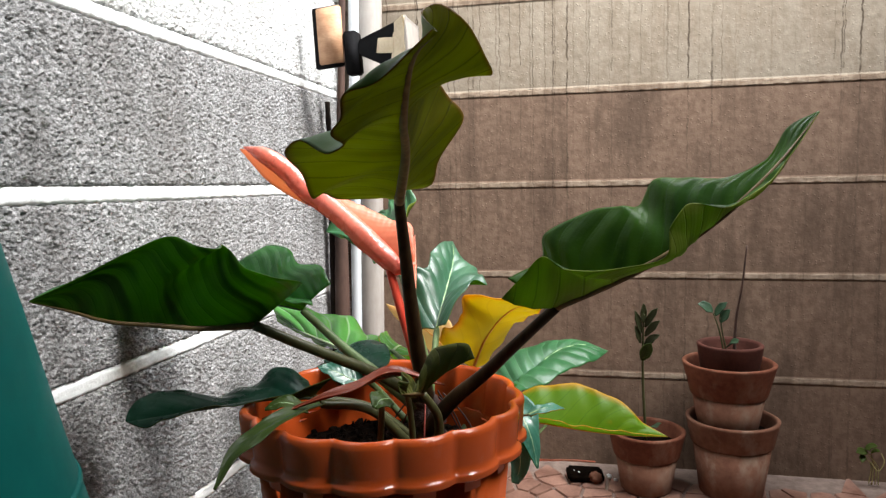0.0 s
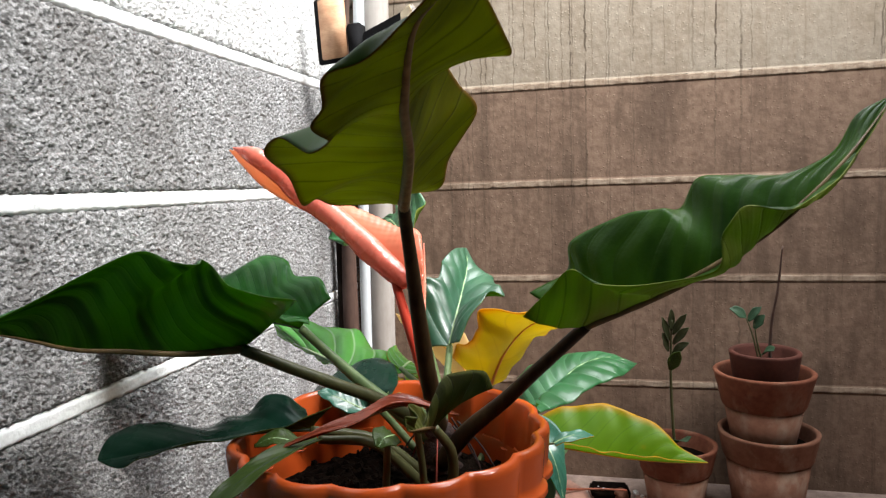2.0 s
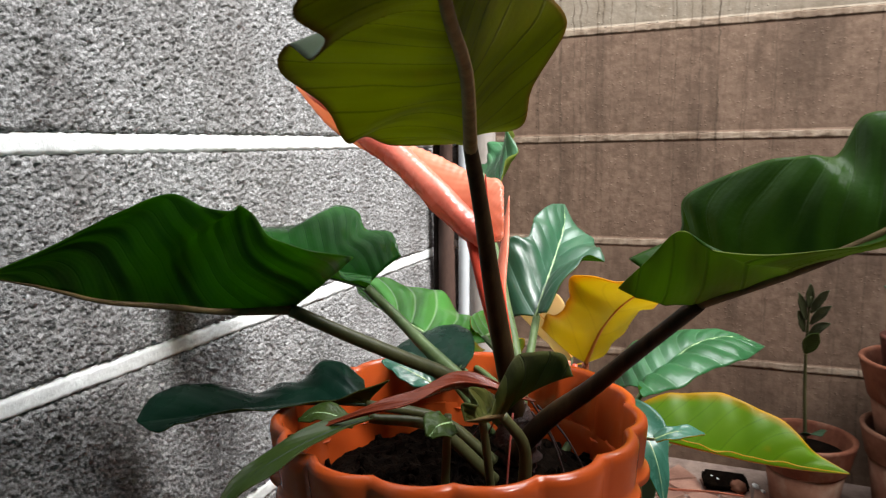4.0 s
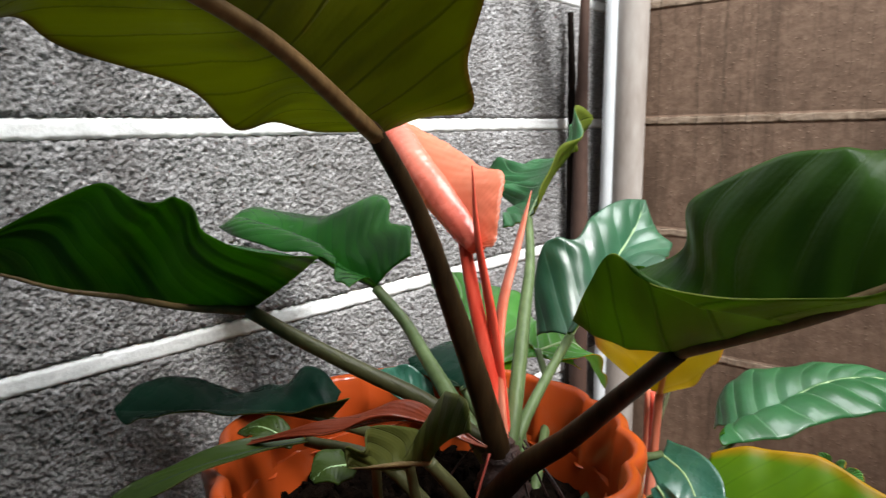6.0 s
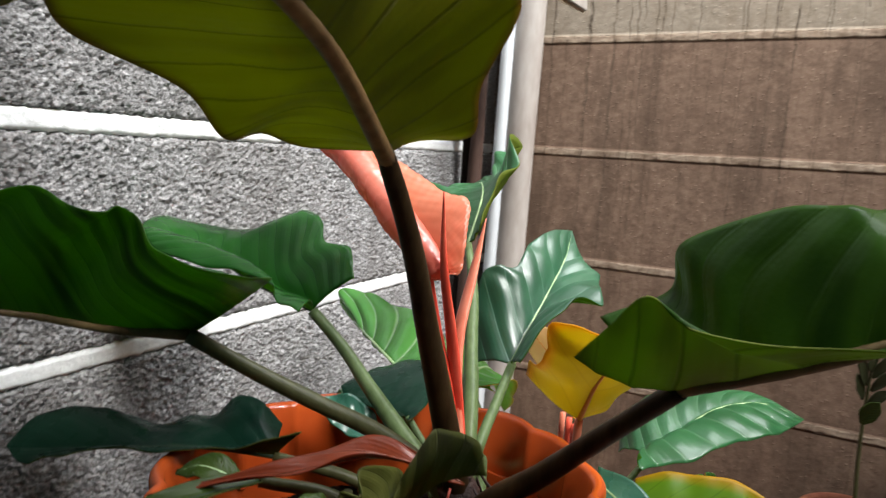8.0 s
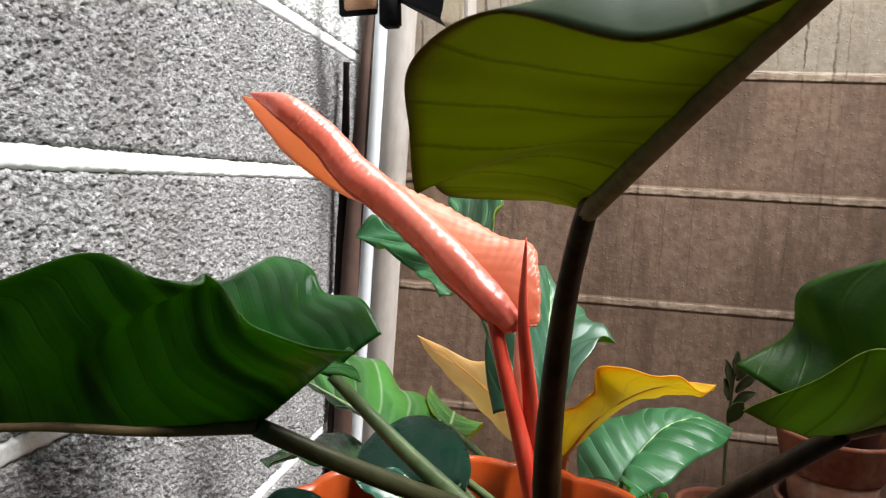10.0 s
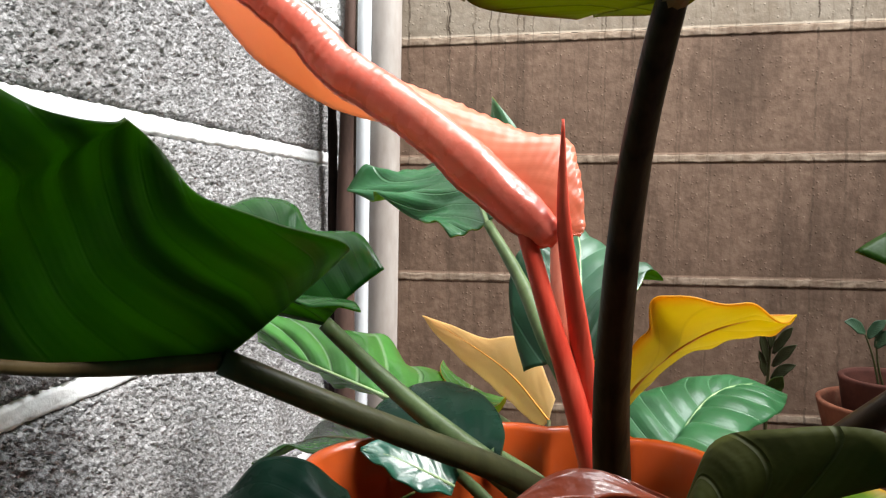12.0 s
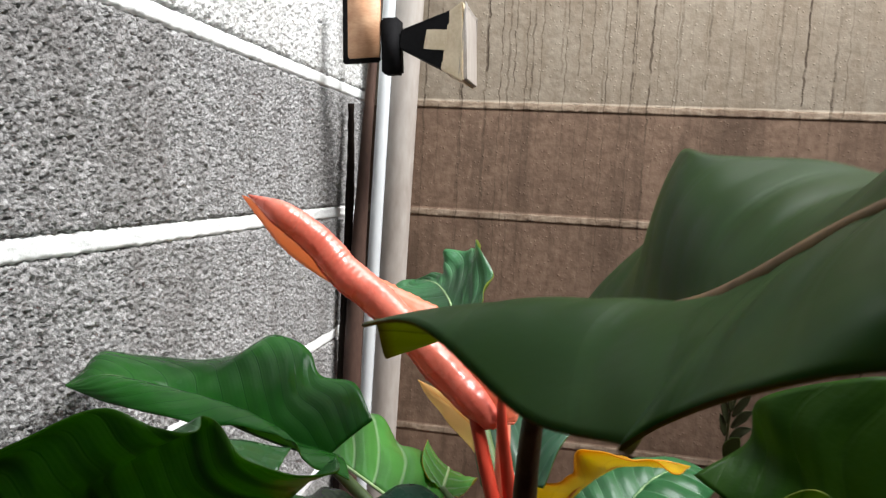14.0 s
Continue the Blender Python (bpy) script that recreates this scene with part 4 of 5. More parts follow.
# pale striped leaf low at the back
leaf_between(plant, [(0.025, 1.012, 0.387), (-0.027, 1.051, 0.392), (-0.078, 1.088, 0.397), (-0.126, 1.124, 0.401), (-0.171, 1.159, 0.405)],
             [(0.045, 1.04, 0.385), (0.013, 1.065, 0.39), (-0.024, 1.084, 0.384), (-0.059, 1.101, 0.382), (-0.092, 1.117, 0.385), (-0.12, 1.134, 0.393), (-0.147, 1.146, 0.398), (-0.172, 1.159, 0.405)],
             [(0.037, 1.144, 0.348), (0.009, 1.163, 0.374), (-0.031, 1.17, 0.386), (-0.066, 1.175, 0.411), (-0.109, 1.167, 0.418), (-0.148, 1.159, 0.428), (-0.171, 1.155, 0.426), (-0.171, 1.159, 0.405)],
             (STRIPE_TOP, LIME), RIB_PALE, 0.002, [(0.12, 0.92, 0.35), (0.09, 0.965, 0.37), (0.025, 1.012, 0.387)], STEM_GREEN, (0.004, 0.003), "bright green leaf with pale stripes", bulge=(0.08, 0.08), ribs=8.0, arch=0.2, quilt=0.004, ruffle=0.003, seed=6)
# tall leaf with a curled tip at the back
leaf(plant, [(0.047, 1.04, 0.515), (0.027, 1.101, 0.546), (0, 1.156, 0.56), (-0.031, 1.2, 0.557)], UPZ,
     [(0.0265, -20, 0), (0.046, -34, 0.0106), (0.0663, -28, 0.0265), (0.0795, -16, 0.0398), (0.0442, -8, 0.0177), (0.0018, 0, 0)],
     [(0.0265, 60, 0), (0.0486, 62, 0.0221), (0.0553, 54, 0.0387), (0.0398, 48, 0.0331), (0.0177, 40, 0.0111), (0.0022, 30, 0)],
     (BRIGHT_TOP, PALE_UNDER), RIB_PALE, 0.002, [(0.126, 0.9, 0.37), (0.109, 0.936, 0.418), (0.088, 0.974, 0.451), (0.07, 1.008, 0.483), (0.047, 1.04, 0.515)], STEM_GREEN, (0.0058, 0.005, 0.0032), "green leaf with a curled lobe", wavy=0.008, waves=3.4, seed=7)
# yellow leaf
leaf_between(plant, [(0.13, 1.124, 0.354), (0.152, 1.092, 0.402), (0.18, 1.055, 0.439), (0.207, 1.023, 0.459), (0.229, 1.005, 0.465)],
             [(0.094, 1.075, 0.404), (0.11, 1.04, 0.425), (0.129, 1.008, 0.436), (0.143, 0.986, 0.453), (0.146, 0.979, 0.474), (0.168, 0.979, 0.477), (0.199, 0.985, 0.472), (0.219, 0.995, 0.462), (0.228, 1.005, 0.465)],
             [(0.112, 1.165, 0.338), (0.137, 1.182, 0.347), (0.159, 1.178, 0.375), (0.182, 1.142, 0.41), (0.203, 1.096, 0.429), (0.219, 1.057, 0.442), (0.229, 1.028, 0.453), (0.229, 1.005, 0.465)],
             (YELLOW, YELLOW), RIB_ORANGE, 0.0028, [(0.13, 1.1, 0.2), (0.128, 1.118, 0.28), (0.13, 1.124, 0.354)], STEM_PINK, (0.0045, 0.0038), "yellowing leaf with orange midrib", bulge=(0.06, 0.06), ribs=5.0, arch=0.3, quilt=0.001, ruffle=0.0015, seed=8)
leaf_between(plant, [(0.084, 1.262, 0.315), (0.045, 1.288, 0.352), (-0.005, 1.325, 0.376), (-0.062, 1.355, 0.4)],
             [(0.078, 1.265, 0.306), (0.062, 1.275, 0.313), (0.03, 1.298, 0.332), (-0.003, 1.32, 0.351), (-0.044, 1.345, 0.38), (-0.062, 1.355, 0.4)],
             [(0.09, 1.268, 0.335), (0.073, 1.285, 0.37), (0.054, 1.3, 0.39), (0.015, 1.32, 0.383), (-0.025, 1.34, 0.392), (-0.062, 1.355, 0.4)],
             (PALE_YELLOW, PALE_YELLOW), RIB_ORANGE, 0.0012, [(0.1, 1.06, 0.1), (0.085, 1.18, 0.22), (0.084, 1.262, 0.315)], STEM_OLIVE, (0.003, 0.002), "pale yellow dying leaf", bulge=(0.05, 0.05), ribs=5.0, arch=0.25, quilt=0.0002, ruffle=0.001, seed=9, rows=60, cols=10)
# silvery green leaf
leaf_between(plant, [(0.186, 1.177, 0.313), (0.207, 1.218, 0.332), (0.236, 1.255, 0.35), (0.273, 1.281, 0.355), (0.31, 1.293, 0.344)],
             [(0.147, 1.214, 0.295), (0.145, 1.236, 0.321), (0.156, 1.256, 0.34), (0.18, 1.273, 0.347), (0.211, 1.286, 0.354), (0.246, 1.298, 0.359), (0.28, 1.299, 0.353), (0.31, 1.293, 0.344)],
             [(0.19, 1.12, 0.335), (0.192, 1.109, 0.33), (0.21, 1.138, 0.326), (0.235, 1.167, 0.331), (0.258, 1.2, 0.339), (0.282, 1.228, 0.34), (0.299, 1.259, 0.342), (0.311, 1.292, 0.344)],
             (BRIGHT_TOP, GREEN_UNDER), RIB_PALE, 0.0018, [(0.14, 1, 0.29), (0.165, 1.1, 0.29), (0.186, 1.177, 0.313)], STEM_GREEN, (0.004, 0.003), "glossy silvery green leaf", bulge=(0.1, 0.1), ribs=8.0, arch=0.25, quilt=0.002, ruffle=0.0014, seed=10)
# lime leaf over the floor
leaf_between(plant, [(0.201, 1.049, 0.313), (0.245, 1.055, 0.305), (0.291, 1.062, 0.297), (0.336, 1.07, 0.292), (0.379, 1.082, 0.289)],
             [(0.196, 1.074, 0.336), (0.219, 1.082, 0.345), (0.245, 1.087, 0.347), (0.27, 1.09, 0.349), (0.296, 1.088, 0.34), (0.324, 1.087, 0.329), (0.348, 1.084, 0.306), (0.379, 1.082, 0.289)],
             [(0.206, 1.023, 0.327), (0.232, 1.029, 0.322), (0.256, 1.036, 0.315), (0.281, 1.044, 0.309), (0.307, 1.053, 0.304), (0.332, 1.062, 0.299), (0.356, 1.071, 0.294), (0.379, 1.082, 0.289)],
             (LIME, LIME), RIB_ORANGE, 0.0018, [(0.14, 0.95, 0.3), (0.17, 1, 0.315), (0.201, 1.049, 0.313)], STEM_GREEN, (0.004, 0.003), "lime green ageing leaf", bulge=(0.05, 0.05), ribs=8.0, arch=0.25, quilt=0.0008, ruffle=0.0012, seed=11)
# lime green leaf that leans away behind the pot
leaf(plant, [(0.03, 1.08, 0.385), (0.022, 1.15, 0.375), (0.002, 1.23, 0.33), (-0.023, 1.31, 0.268)], (0.5, -0.4, 0.8),
     [(0.018, 0, 0.0), (0.032, 5, 0.0), (0.034, 5, 0.0), (0.022, 0, 0.0), (0.001, 0, 0)], [(0.016, 10, 0.0), (0.028, 12, 0.0), (0.03, 10, 0.0), (0.02, 5, 0.0), (0.001, 0, 0)],
     (STRIPE_TOP, LIME), RIB_PALE, 0.0016, [(0.12, 0.94, 0.33), (0.08, 1.02, 0.37), (0.03, 1.08, 0.385)], STEM_GREEN, (0.004, 0.003), "lime green leaf leaning away behind the pot", wavy=0.003, waves=2.0, seed=31, rows=40, cols=8)
# dark leaf low by the grey wall
leaf_between(plant, [(0.021, 0.838, 0.395), (-0.017, 0.82, 0.397), (-0.057, 0.797, 0.395), (-0.094, 0.776, 0.392), (-0.128, 0.757, 0.39)],
             [(0.041, 0.84, 0.416), (0.014, 0.823, 0.406), (-0.013, 0.809, 0.401), (-0.039, 0.795, 0.398), (-0.066, 0.778, 0.399), (-0.088, 0.762, 0.393), (-0.108, 0.754, 0.387), (-0.128, 0.757, 0.39)],
             [(0.006, 0.862, 0.404), (-0.01, 0.86, 0.417), (-0.03, 0.859, 0.417), (-0.046, 0.855, 0.403), (-0.064, 0.847, 0.398), (-0.079, 0.834, 0.392), (-0.094, 0.822, 0.4), (-0.108, 0.81, 0.404), (-0.121, 0.798, 0.407), (-0.131, 0.783, 0.404), (-0.133, 0.769, 0.397), (-0.129, 0.757, 0.391)],
             (DARK_TOP, DARK_UNDER), RIB_DARK, 0.0016, [(0.11, 0.88, 0.345), (0.07, 0.865, 0.38), (0.021, 0.838, 0.395)], STEM_OLIVE, (0.0045, 0.0035), "small dark glossy leaf", bulge=(0.06, 0.06), ribs=7.0, arch=0.25, quilt=0.0006, ruffle=0.001, seed=12)
# small folded leaf in front of the stalks
leaf_between(plant, [(0.14, 0.81, 0.413), (0.138, 0.793, 0.418), (0.136, 0.775, 0.423), (0.134, 0.758, 0.428)],
             [(0.193, 0.781, 0.455), (0.185, 0.788, 0.466), (0.166, 0.801, 0.461), (0.146, 0.815, 0.45), (0.135, 0.818, 0.42), (0.128, 0.812, 0.428), (0.129, 0.779, 0.441), (0.14, 0.764, 0.437), (0.132, 0.759, 0.438), (0.134, 0.758, 0.428)],
             [(0.138, 0.811, 0.416), (0.137, 0.798, 0.414), (0.136, 0.787, 0.416), (0.135, 0.777, 0.42), (0.134, 0.767, 0.424), (0.134, 0.758, 0.428)],
             (SMALL_TOP, DARK_UNDER), RIB_BROWN, 0.002, [(0.145, 0.84, 0.34), (0.15, 0.826, 0.385), (0.14, 0.81, 0.413)], STEM_OLIVE, (0.005, 0.0035), "small folded dark green leaf", bulge=(0.05, 0.02), ribs=6.0, arch=0.25, quilt=0.0005, ruffle=0.0005, seed=13, rows=80, cols=12)
# strap leaf that hangs over the rim
leaf(plant, [(0.046, 0.799, 0.402), (0.035, 0.763, 0.404), (0.025, 0.729, 0.402), (0.016, 0.697, 0.394), (0.012, 0.669, 0.375)], UPZ,
     [(0.004, 20, 0.0), (0.007, 10, 0.0), (0.008, 0, 0.0), (0.008, 0, 0.0), (0.005, 0, 0.0), (0.001, 0, 0)],
     [(0.006, 40, 0.0), (0.01, 30, 0.0), (0.011, 20, 0.0), (0.009, 20, 0.0), (0.006, 20, 0.0), (0.001, 20, 0)],
     (SMALL_TOP, DARK_UNDER), RIB_DARK, 0.001, [(0.12, 0.85, 0.345), (0.085, 0.825, 0.39), (0.046, 0.799, 0.402)], STEM_OLIVE, (0.005, 0.0035), "narrow drooping green leaf", quilt=0.0002, wavy=0.0015, waves=1.6, seed=14)
# rounded leaflets near the hanging leaf
leaf(plant, [(0.032, 0.8, 0.395), (0.022, 0.794, 0.402), (0.01, 0.788, 0.405), (-0.002, 0.782, 0.4)], (0, -0.2, 1),
     [(0.0045, 0, 0), (0.0097, 0, 0), (0.0105, 0, 0), (0.0015, 0, 0)], [(0.0045, 10, 0), (0.0105, 10, 0), (0.0105, 10, 0), (0.0015, 0, 0)],
     (SMALL_TOP, DARK_UNDER), RIB_PALE, 0.001, label="small rounded green leaflet", wavy=0.001, waves=1.5, seed=24, rows=20, cols=6)
leaf(plant, [(0.118, 0.775, 0.418), (0.117, 0.768, 0.42), (0.115, 0.76, 0.421), (0.113, 0.752, 0.417)], (0.2, -0.6, 0.8),
     [(0.0043, 0, 0), (0.0101, 0, 0), (0.0101, 0, 0), (0.0022, 0, 0)], [(0.0043, 10, 0), (0.0101, 10, 0), (0.0101, 10, 0), (0.0022, 0, 0)],
     (SMALL_TOP, SMALL_TOP), RIB_PALE, 0.001, label="small drooping green leaflet", wavy=0.001, waves=1.5, seed=25, rows=20, cols=6)
# small oval leaf inside the rim
leaf_between(plant, [(0.061, 0.933, 0.4), (0.036, 0.939, 0.401), (0.011, 0.945, 0.401), (-0.014, 0.952, 0.402)],
             [(0.054, 0.931, 0.4), (0.039, 0.933, 0.399), (0.024, 0.936, 0.399), (0.009, 0.94, 0.399), (-0.004, 0.944, 0.399), (-0.014, 0.952, 0.402)],
             [(0.067, 0.923, 0.401), (0.067, 0.947, 0.406), (0.056, 0.979, 0.412), (0.031, 1.018, 0.412), (0.004, 1.025, 0.409), (-0.011, 1.001, 0.405), (-0.016, 0.977, 0.403), (-0.014, 0.952, 0.402)],
             (DARK_TOP, DARK_UNDER), RIB_DARK, 0.0012, [(0.12, 0.9, 0.345), (0.095, 0.918, 0.375), (0.061, 0.933, 0.4)], STEM_GREEN, (0.004, 0.003), "small dark oval leaf", bulge=(0.03, 0.05), ribs=6.0, arch=0.25, quilt=0.0004, ruffle=0.0006, seed=15, rows=60, cols=12)
# glossy blue-green leaf below the stalks
leaf(plant, [(0.045, 0.914, 0.388), (0.03, 0.911, 0.396), (0.014, 0.907, 0.404), (0, 0.903, 0.408)], (0.2, -0.6, 0.8),
     [(0.0051, 0, 0), (0.0102, 5, 0), (0.011, 5, 0), (0.0076, 0, 0), (0.0008, 0, 0)], [(0.0068, 10, 0), (0.0145, 12, 0), (0.0153, 10, 0), (0.0102, 5, 0), (0.0008, 0, 0)],
     (TEAL_TOP, TEAL_TOP), RIB_PALE, 0.001, label="small glossy blue-green leaf below the stalks", wavy=0.002, waves=2.0, seed=33, rows=36, cols=8, quilt=0.0004)

# shaded leaf that reaches behind the rim to the grey wall
leaf(plant, [(-0.03, 1.02, 0.37), (-0.09, 1.09, 0.345), (-0.15, 1.16, 0.305), (-0.215, 1.235, 0.262)], (0.1, -0.5, 0.9),
     [(0.012, 10, 0.0), (0.022, 10, 0.0), (0.024, 10, 0.0), (0.018, 5, 0.0), (0.001, 0, 0)], [(0.012, 20, 0.0), (0.022, 15, 0.0), (0.024, 10, 0.0), (0.018, 5, 0.0), (0.001, 0, 0)],
     (GREEN_TOP, GREEN_UNDER), RIB_BROWN, 0.0015, [(0.09, 0.93, 0.345), (0.03, 0.975, 0.375), (-0.03, 1.02, 0.37)], STEM_GREEN, (0.004, 0.003), "dark green leaf behind the rim", wavy=0.003, waves=2.0, seed=16, rows=40, cols=7)

# new red leaf, half unrolled: a rolled half, a free wing by the tip and a broad wing by the stalk
ROLL = [(-0.0964, 0.9399, 0.6482), (-0.0657, 0.9224, 0.6391), (-0.0513, 0.9259, 0.6299), (-0.0362, 0.9312, 0.6168), (-0.0199, 0.9332, 0.5994), (0.0045, 0.9307, 0.5837), (0.0311, 0.9218, 0.5649), (0.0583, 0.9181, 0.5415), (0.0869, 0.9156, 0.5167), (0.094, 0.915, 0.5105)]
red = ribbon("leaf", plant, [(-0.1066, 0.9497, 0.6472), (-0.0657, 0.9224, 0.6391), (-0.0513, 0.9259, 0.6299), (-0.0362, 0.9312, 0.6168), (-0.0199, 0.9332, 0.5994), (0.0045, 0.9307, 0.5837)],
             [(-0.1066, 0.9497, 0.6472), (-0.0923, 0.9536, 0.6281), (-0.0766, 0.9566, 0.6099), (-0.0564, 0.9602, 0.5952), (-0.0333, 0.9659, 0.5823), (-0.0073, 0.9731, 0.5747)], (RED_LEAF, RED_LEAF), "glossy new coral red leaf half unrolled", bulge=-0.08, wrinkle=0.0001, count=24.0)
part("roll", roll_bm(ROLL, (0.0005, 0.0085, 0.0105, 0.0115, 0.0125, 0.0122, 0.0116, 0.0124, 0.0095, 0.0040)), RED_ROLL, red, "rolled coral red half of the leaf")
ribbon("wing", red, [(-0.0199, 0.9332, 0.5994), (-0.0052, 0.9317, 0.5899), (0.0258, 0.9236, 0.5687), (0.0502, 0.9192, 0.5486), (0.0698, 0.9171, 0.5316), (0.0812, 0.9161, 0.5217), (0.0869, 0.9156, 0.5167), (0.094, 0.915, 0.5105)],
       [(-0.0043, 0.9438, 0.5976), (0.0236, 0.9434, 0.5872), (0.0504, 0.9418, 0.5766), (0.0746, 0.937, 0.5654), (0.0988, 0.9344, 0.5592), (0.1046, 0.9218, 0.5389), (0.1065, 0.9144, 0.5166), (0.0976, 0.911, 0.5128)], (RED_LEAF, RED_LEAF), "orange wrinkled half of the new leaf", bulge=-0.1, wrinkle=0.0004, count=31.0, rows=200, ragged=0.015)
part("stalk", tube([(0.122, 0.902, 0.37), (0.11, 0.908, 0.411), (0.1, 0.91, 0.446), (0.089, 0.912, 0.481), (0.077, 0.916, 0.522)], (0.0065, 0.0058, 0.005, 0.0042), 24, 12), STEM_RED, red, "coral red stalk")


def sheath(points, radii, mat, label, flat=0.45):
    return part("sheath", tube(points, radii, 30, 10, flat), mat, plant, label)


sheath([(0.119, 0.907, 0.362), (0.111, 0.913, 0.412), (0.105, 0.912, 0.465), (0.097, 0.908, 0.519), (0.096, 0.904, 0.567)], (0.0085, 0.0075, 0.0055, 0.0036, 0.0006), STEM_RED, "pointed crimson leaf sheath")
sheath([(0.126, 0.899, 0.372), (0.11, 0.912, 0.422), (0.098, 0.932, 0.465), (0.094, 0.957, 0.507), (0.091, 0.979, 0.545)], (0.0055, 0.0065, 0.0065, 0.005, 0.0006), STEM_PINK, "pointed pink leaf sheath")
blade("sheath", plant, [(0.152, 0.845, 0.412), (0.112, 0.826, 0.424), (0.066, 0.794, 0.414), (0.01, 0.752, 0.402)], (-0.2, -0.6, 0.8),
      [(0.001, 60, 0), (0.006, 55, 0), (0.017, 55, 0), (0.012, 50, 0), (0.002, 40, 0), (0.0006, 40, 0)], [(0.001, 0, 0), (0.006, 5, 0), (0.015, 0, 0), (0.011, 0, 0), (0.0045, 0, 0), (0.0006, 0, 0)],
      (SHEATH, SHEATH), "dry reddish brown folded leaf sheath", wavy=0.0015, waves=2.0, seed=17, quilt=0.0002, rows=48, cols=8)

# ---------------------------------------------------------------- roots and small growth in the big pot
rnd = random.Random(4)
for k in range(7):
    a = rnd.uniform(0, 2 * math.pi)
    x, y = 0.122 + 0.016 * math.cos(a), 0.9 + 0.016 * math.sin(a)
    x2, y2 = 0.125 + 0.06 * math.cos(a), 0.895 + 0.055 * math.sin(a)
    part("root", tube([(x, y, 0.385), ((x + x2) / 2, (y + y2) / 2, 0.362 + rnd.uniform(-0.01, 0.01)), (x2, y2, 0.318)], (0.0009, 0.0007), 14, 6), ROOT_RED if k % 3 == 1 else ROOT, plant, "thin reddish air root")
part("crown", tube([(0.124, 0.897, 0.312), (0.122, 0.9, 0.35), (0.121, 0.901, 0.378), (0.121, 0.902, 0.392)], (0.021, 0.017, 0.012, 0.004), 26, 16, uneven=0.4, seed=3), ROOT, plant, "knobbly brown crown")
for k, (p, q, r) in enumerate((((0.095, 0.815, 0.34), (0.1, 0.808, 0.38), (0.103, 0.805, 0.41)), ((0.125, 0.83, 0.34), (0.128, 0.812, 0.385), (0.125, 0.806, 0.425)))):
    part("stalk", tube([p, q, r], (0.0032, 0.0027), 14, 10), STEM_OLIVE, plant, "old leafless stalk")

# hanging side leaves behind the rim
leaf(plant, [(0.174, 1.032, 0.344), (0.198, 1.022, 0.336), (0.217, 1.006, 0.312), (0.227, 0.998, 0.272)], (0.35, -0.6, 0.7),
     [(0.012, 0, -0.008), (0.021, 5, 0), (0.02, 5, 0), (0.012, 0, 0), (0.001, 0, 0)], [(0.012, 10, -0.008), (0.022, 10, 0), (0.02, 5, 0), (0.012, 0, 0), (0.001, 0, 0)],
     (TEAL_TOP, GREEN_UNDER), RIB_PALE, 0.0012, [(0.14, 0.93, 0.31), (0.155, 1.0, 0.34), (0.174, 1.032, 0.344)], STEM_GREEN, (0.004, 0.003), "blue-green leaf hanging down behind the rim", wavy=0.002, waves=1.5, seed=21, rows=30, cols=8, quilt=0.0005)
leaf(plant, [(0.185, 1.0, 0.335), (0.2, 1.005, 0.31), (0.206, 1.006, 0.275), (0.2, 1.003, 0.25)], (0.3, -0.9, 0.2),
     [(0.005, 0, 0), (0.011, 5, 0), (0.013, 5, 0), (0.011, 0, 0), (0.004, 0, 0)], [(0.005, 0, 0), (0.011, 5, 0), (0.013, 5, 0), (0.011, 0, 0), (0.004, 0, 0)],
     (TEAL_TOP, TEAL_TOP), RIB_PALE, 0.0012, label="teal green leaf hanging behind the rim", wavy=0.002, waves=1.5, seed=26, rows=30, cols=7, quilt=0.0004)
for x, y, mat, words in ((0.118, 1.142, STEM_RED, "crimson stalk behind the pot"), (0.108, 1.156, STEM_RED, "crimson stalk behind the pot"), (0.098, 1.166, STEM_PINK, "pink stalk behind the pot")):
    part("stalk", tube([(x - 0.004, y - 0.02, 0.18), (x, y, 0.26), (x + 0.004, y - 0.004, 0.342)], (0.0036, 0.003), 14, 8), mat, plant, words)
leaf(plant, [(0.222, 0.95, 0.352), (0.234, 0.955, 0.357), (0.247, 0.962, 0.358), (0.259, 0.97, 0.354)], (0, -0.3, 0.9),
     [(0.004, 0, 0), (0.007, 5, 0), (0.007, 5, 0), (0.001, 0, 0)], [(0.004, 0, 0), (0.008, 5, 0), (0.008, 5, 0), (0.001, 0, 0)],
     (TEAL_TOP, LIME), RIB_PALE, 0.0008, [(0.19, 1.0, 0.31), (0.206, 0.972, 0.34), (0.222, 0.95, 0.352)], STEM_GREEN, (0.002, 0.0012), "small pale green leaf", wavy=0.001, waves=1.5, seed=22, rows=20, cols=5, quilt=0.0)


cluster = Vector((0.237, 1.3, 0.243))
part("stalk", tube([(0.15, 0.95, 0.29), (0.19, 1.1, 0.25), tuple(cluster)], (0.003, 0.002), 20, 8), STEM_GREEN, plant)
for k, (dx, dz) in enumerate(((-0.026, 0.008), (-0.012, 0.016), (0.002, -0.012), (0.012, 0.012), (0.018, -0.01), (0.03, 0.004))):
    tip = cluster + Vector((dx, -0.012, dz))
    w = [(0.0075 * q, 10, 0) for q in (0.3, 0.9, 1.0, 0.7, 0.1)]
    blade("leaf", plant, [tuple(cluster + Vector((dx * 0.3, 0, dz * 0.3))), tuple(cluster + Vector((dx * 0.65, -0.006, dz * 0.7 + 0.002))), tuple(tip)], (0, -0.7, 0.7), w, w, (STRIPE_TOP, LIME), "pale green rounded leaflet", wavy=0.001, waves=1.5, seed=60 + k, rows=14, cols=5, quilt=0.0)

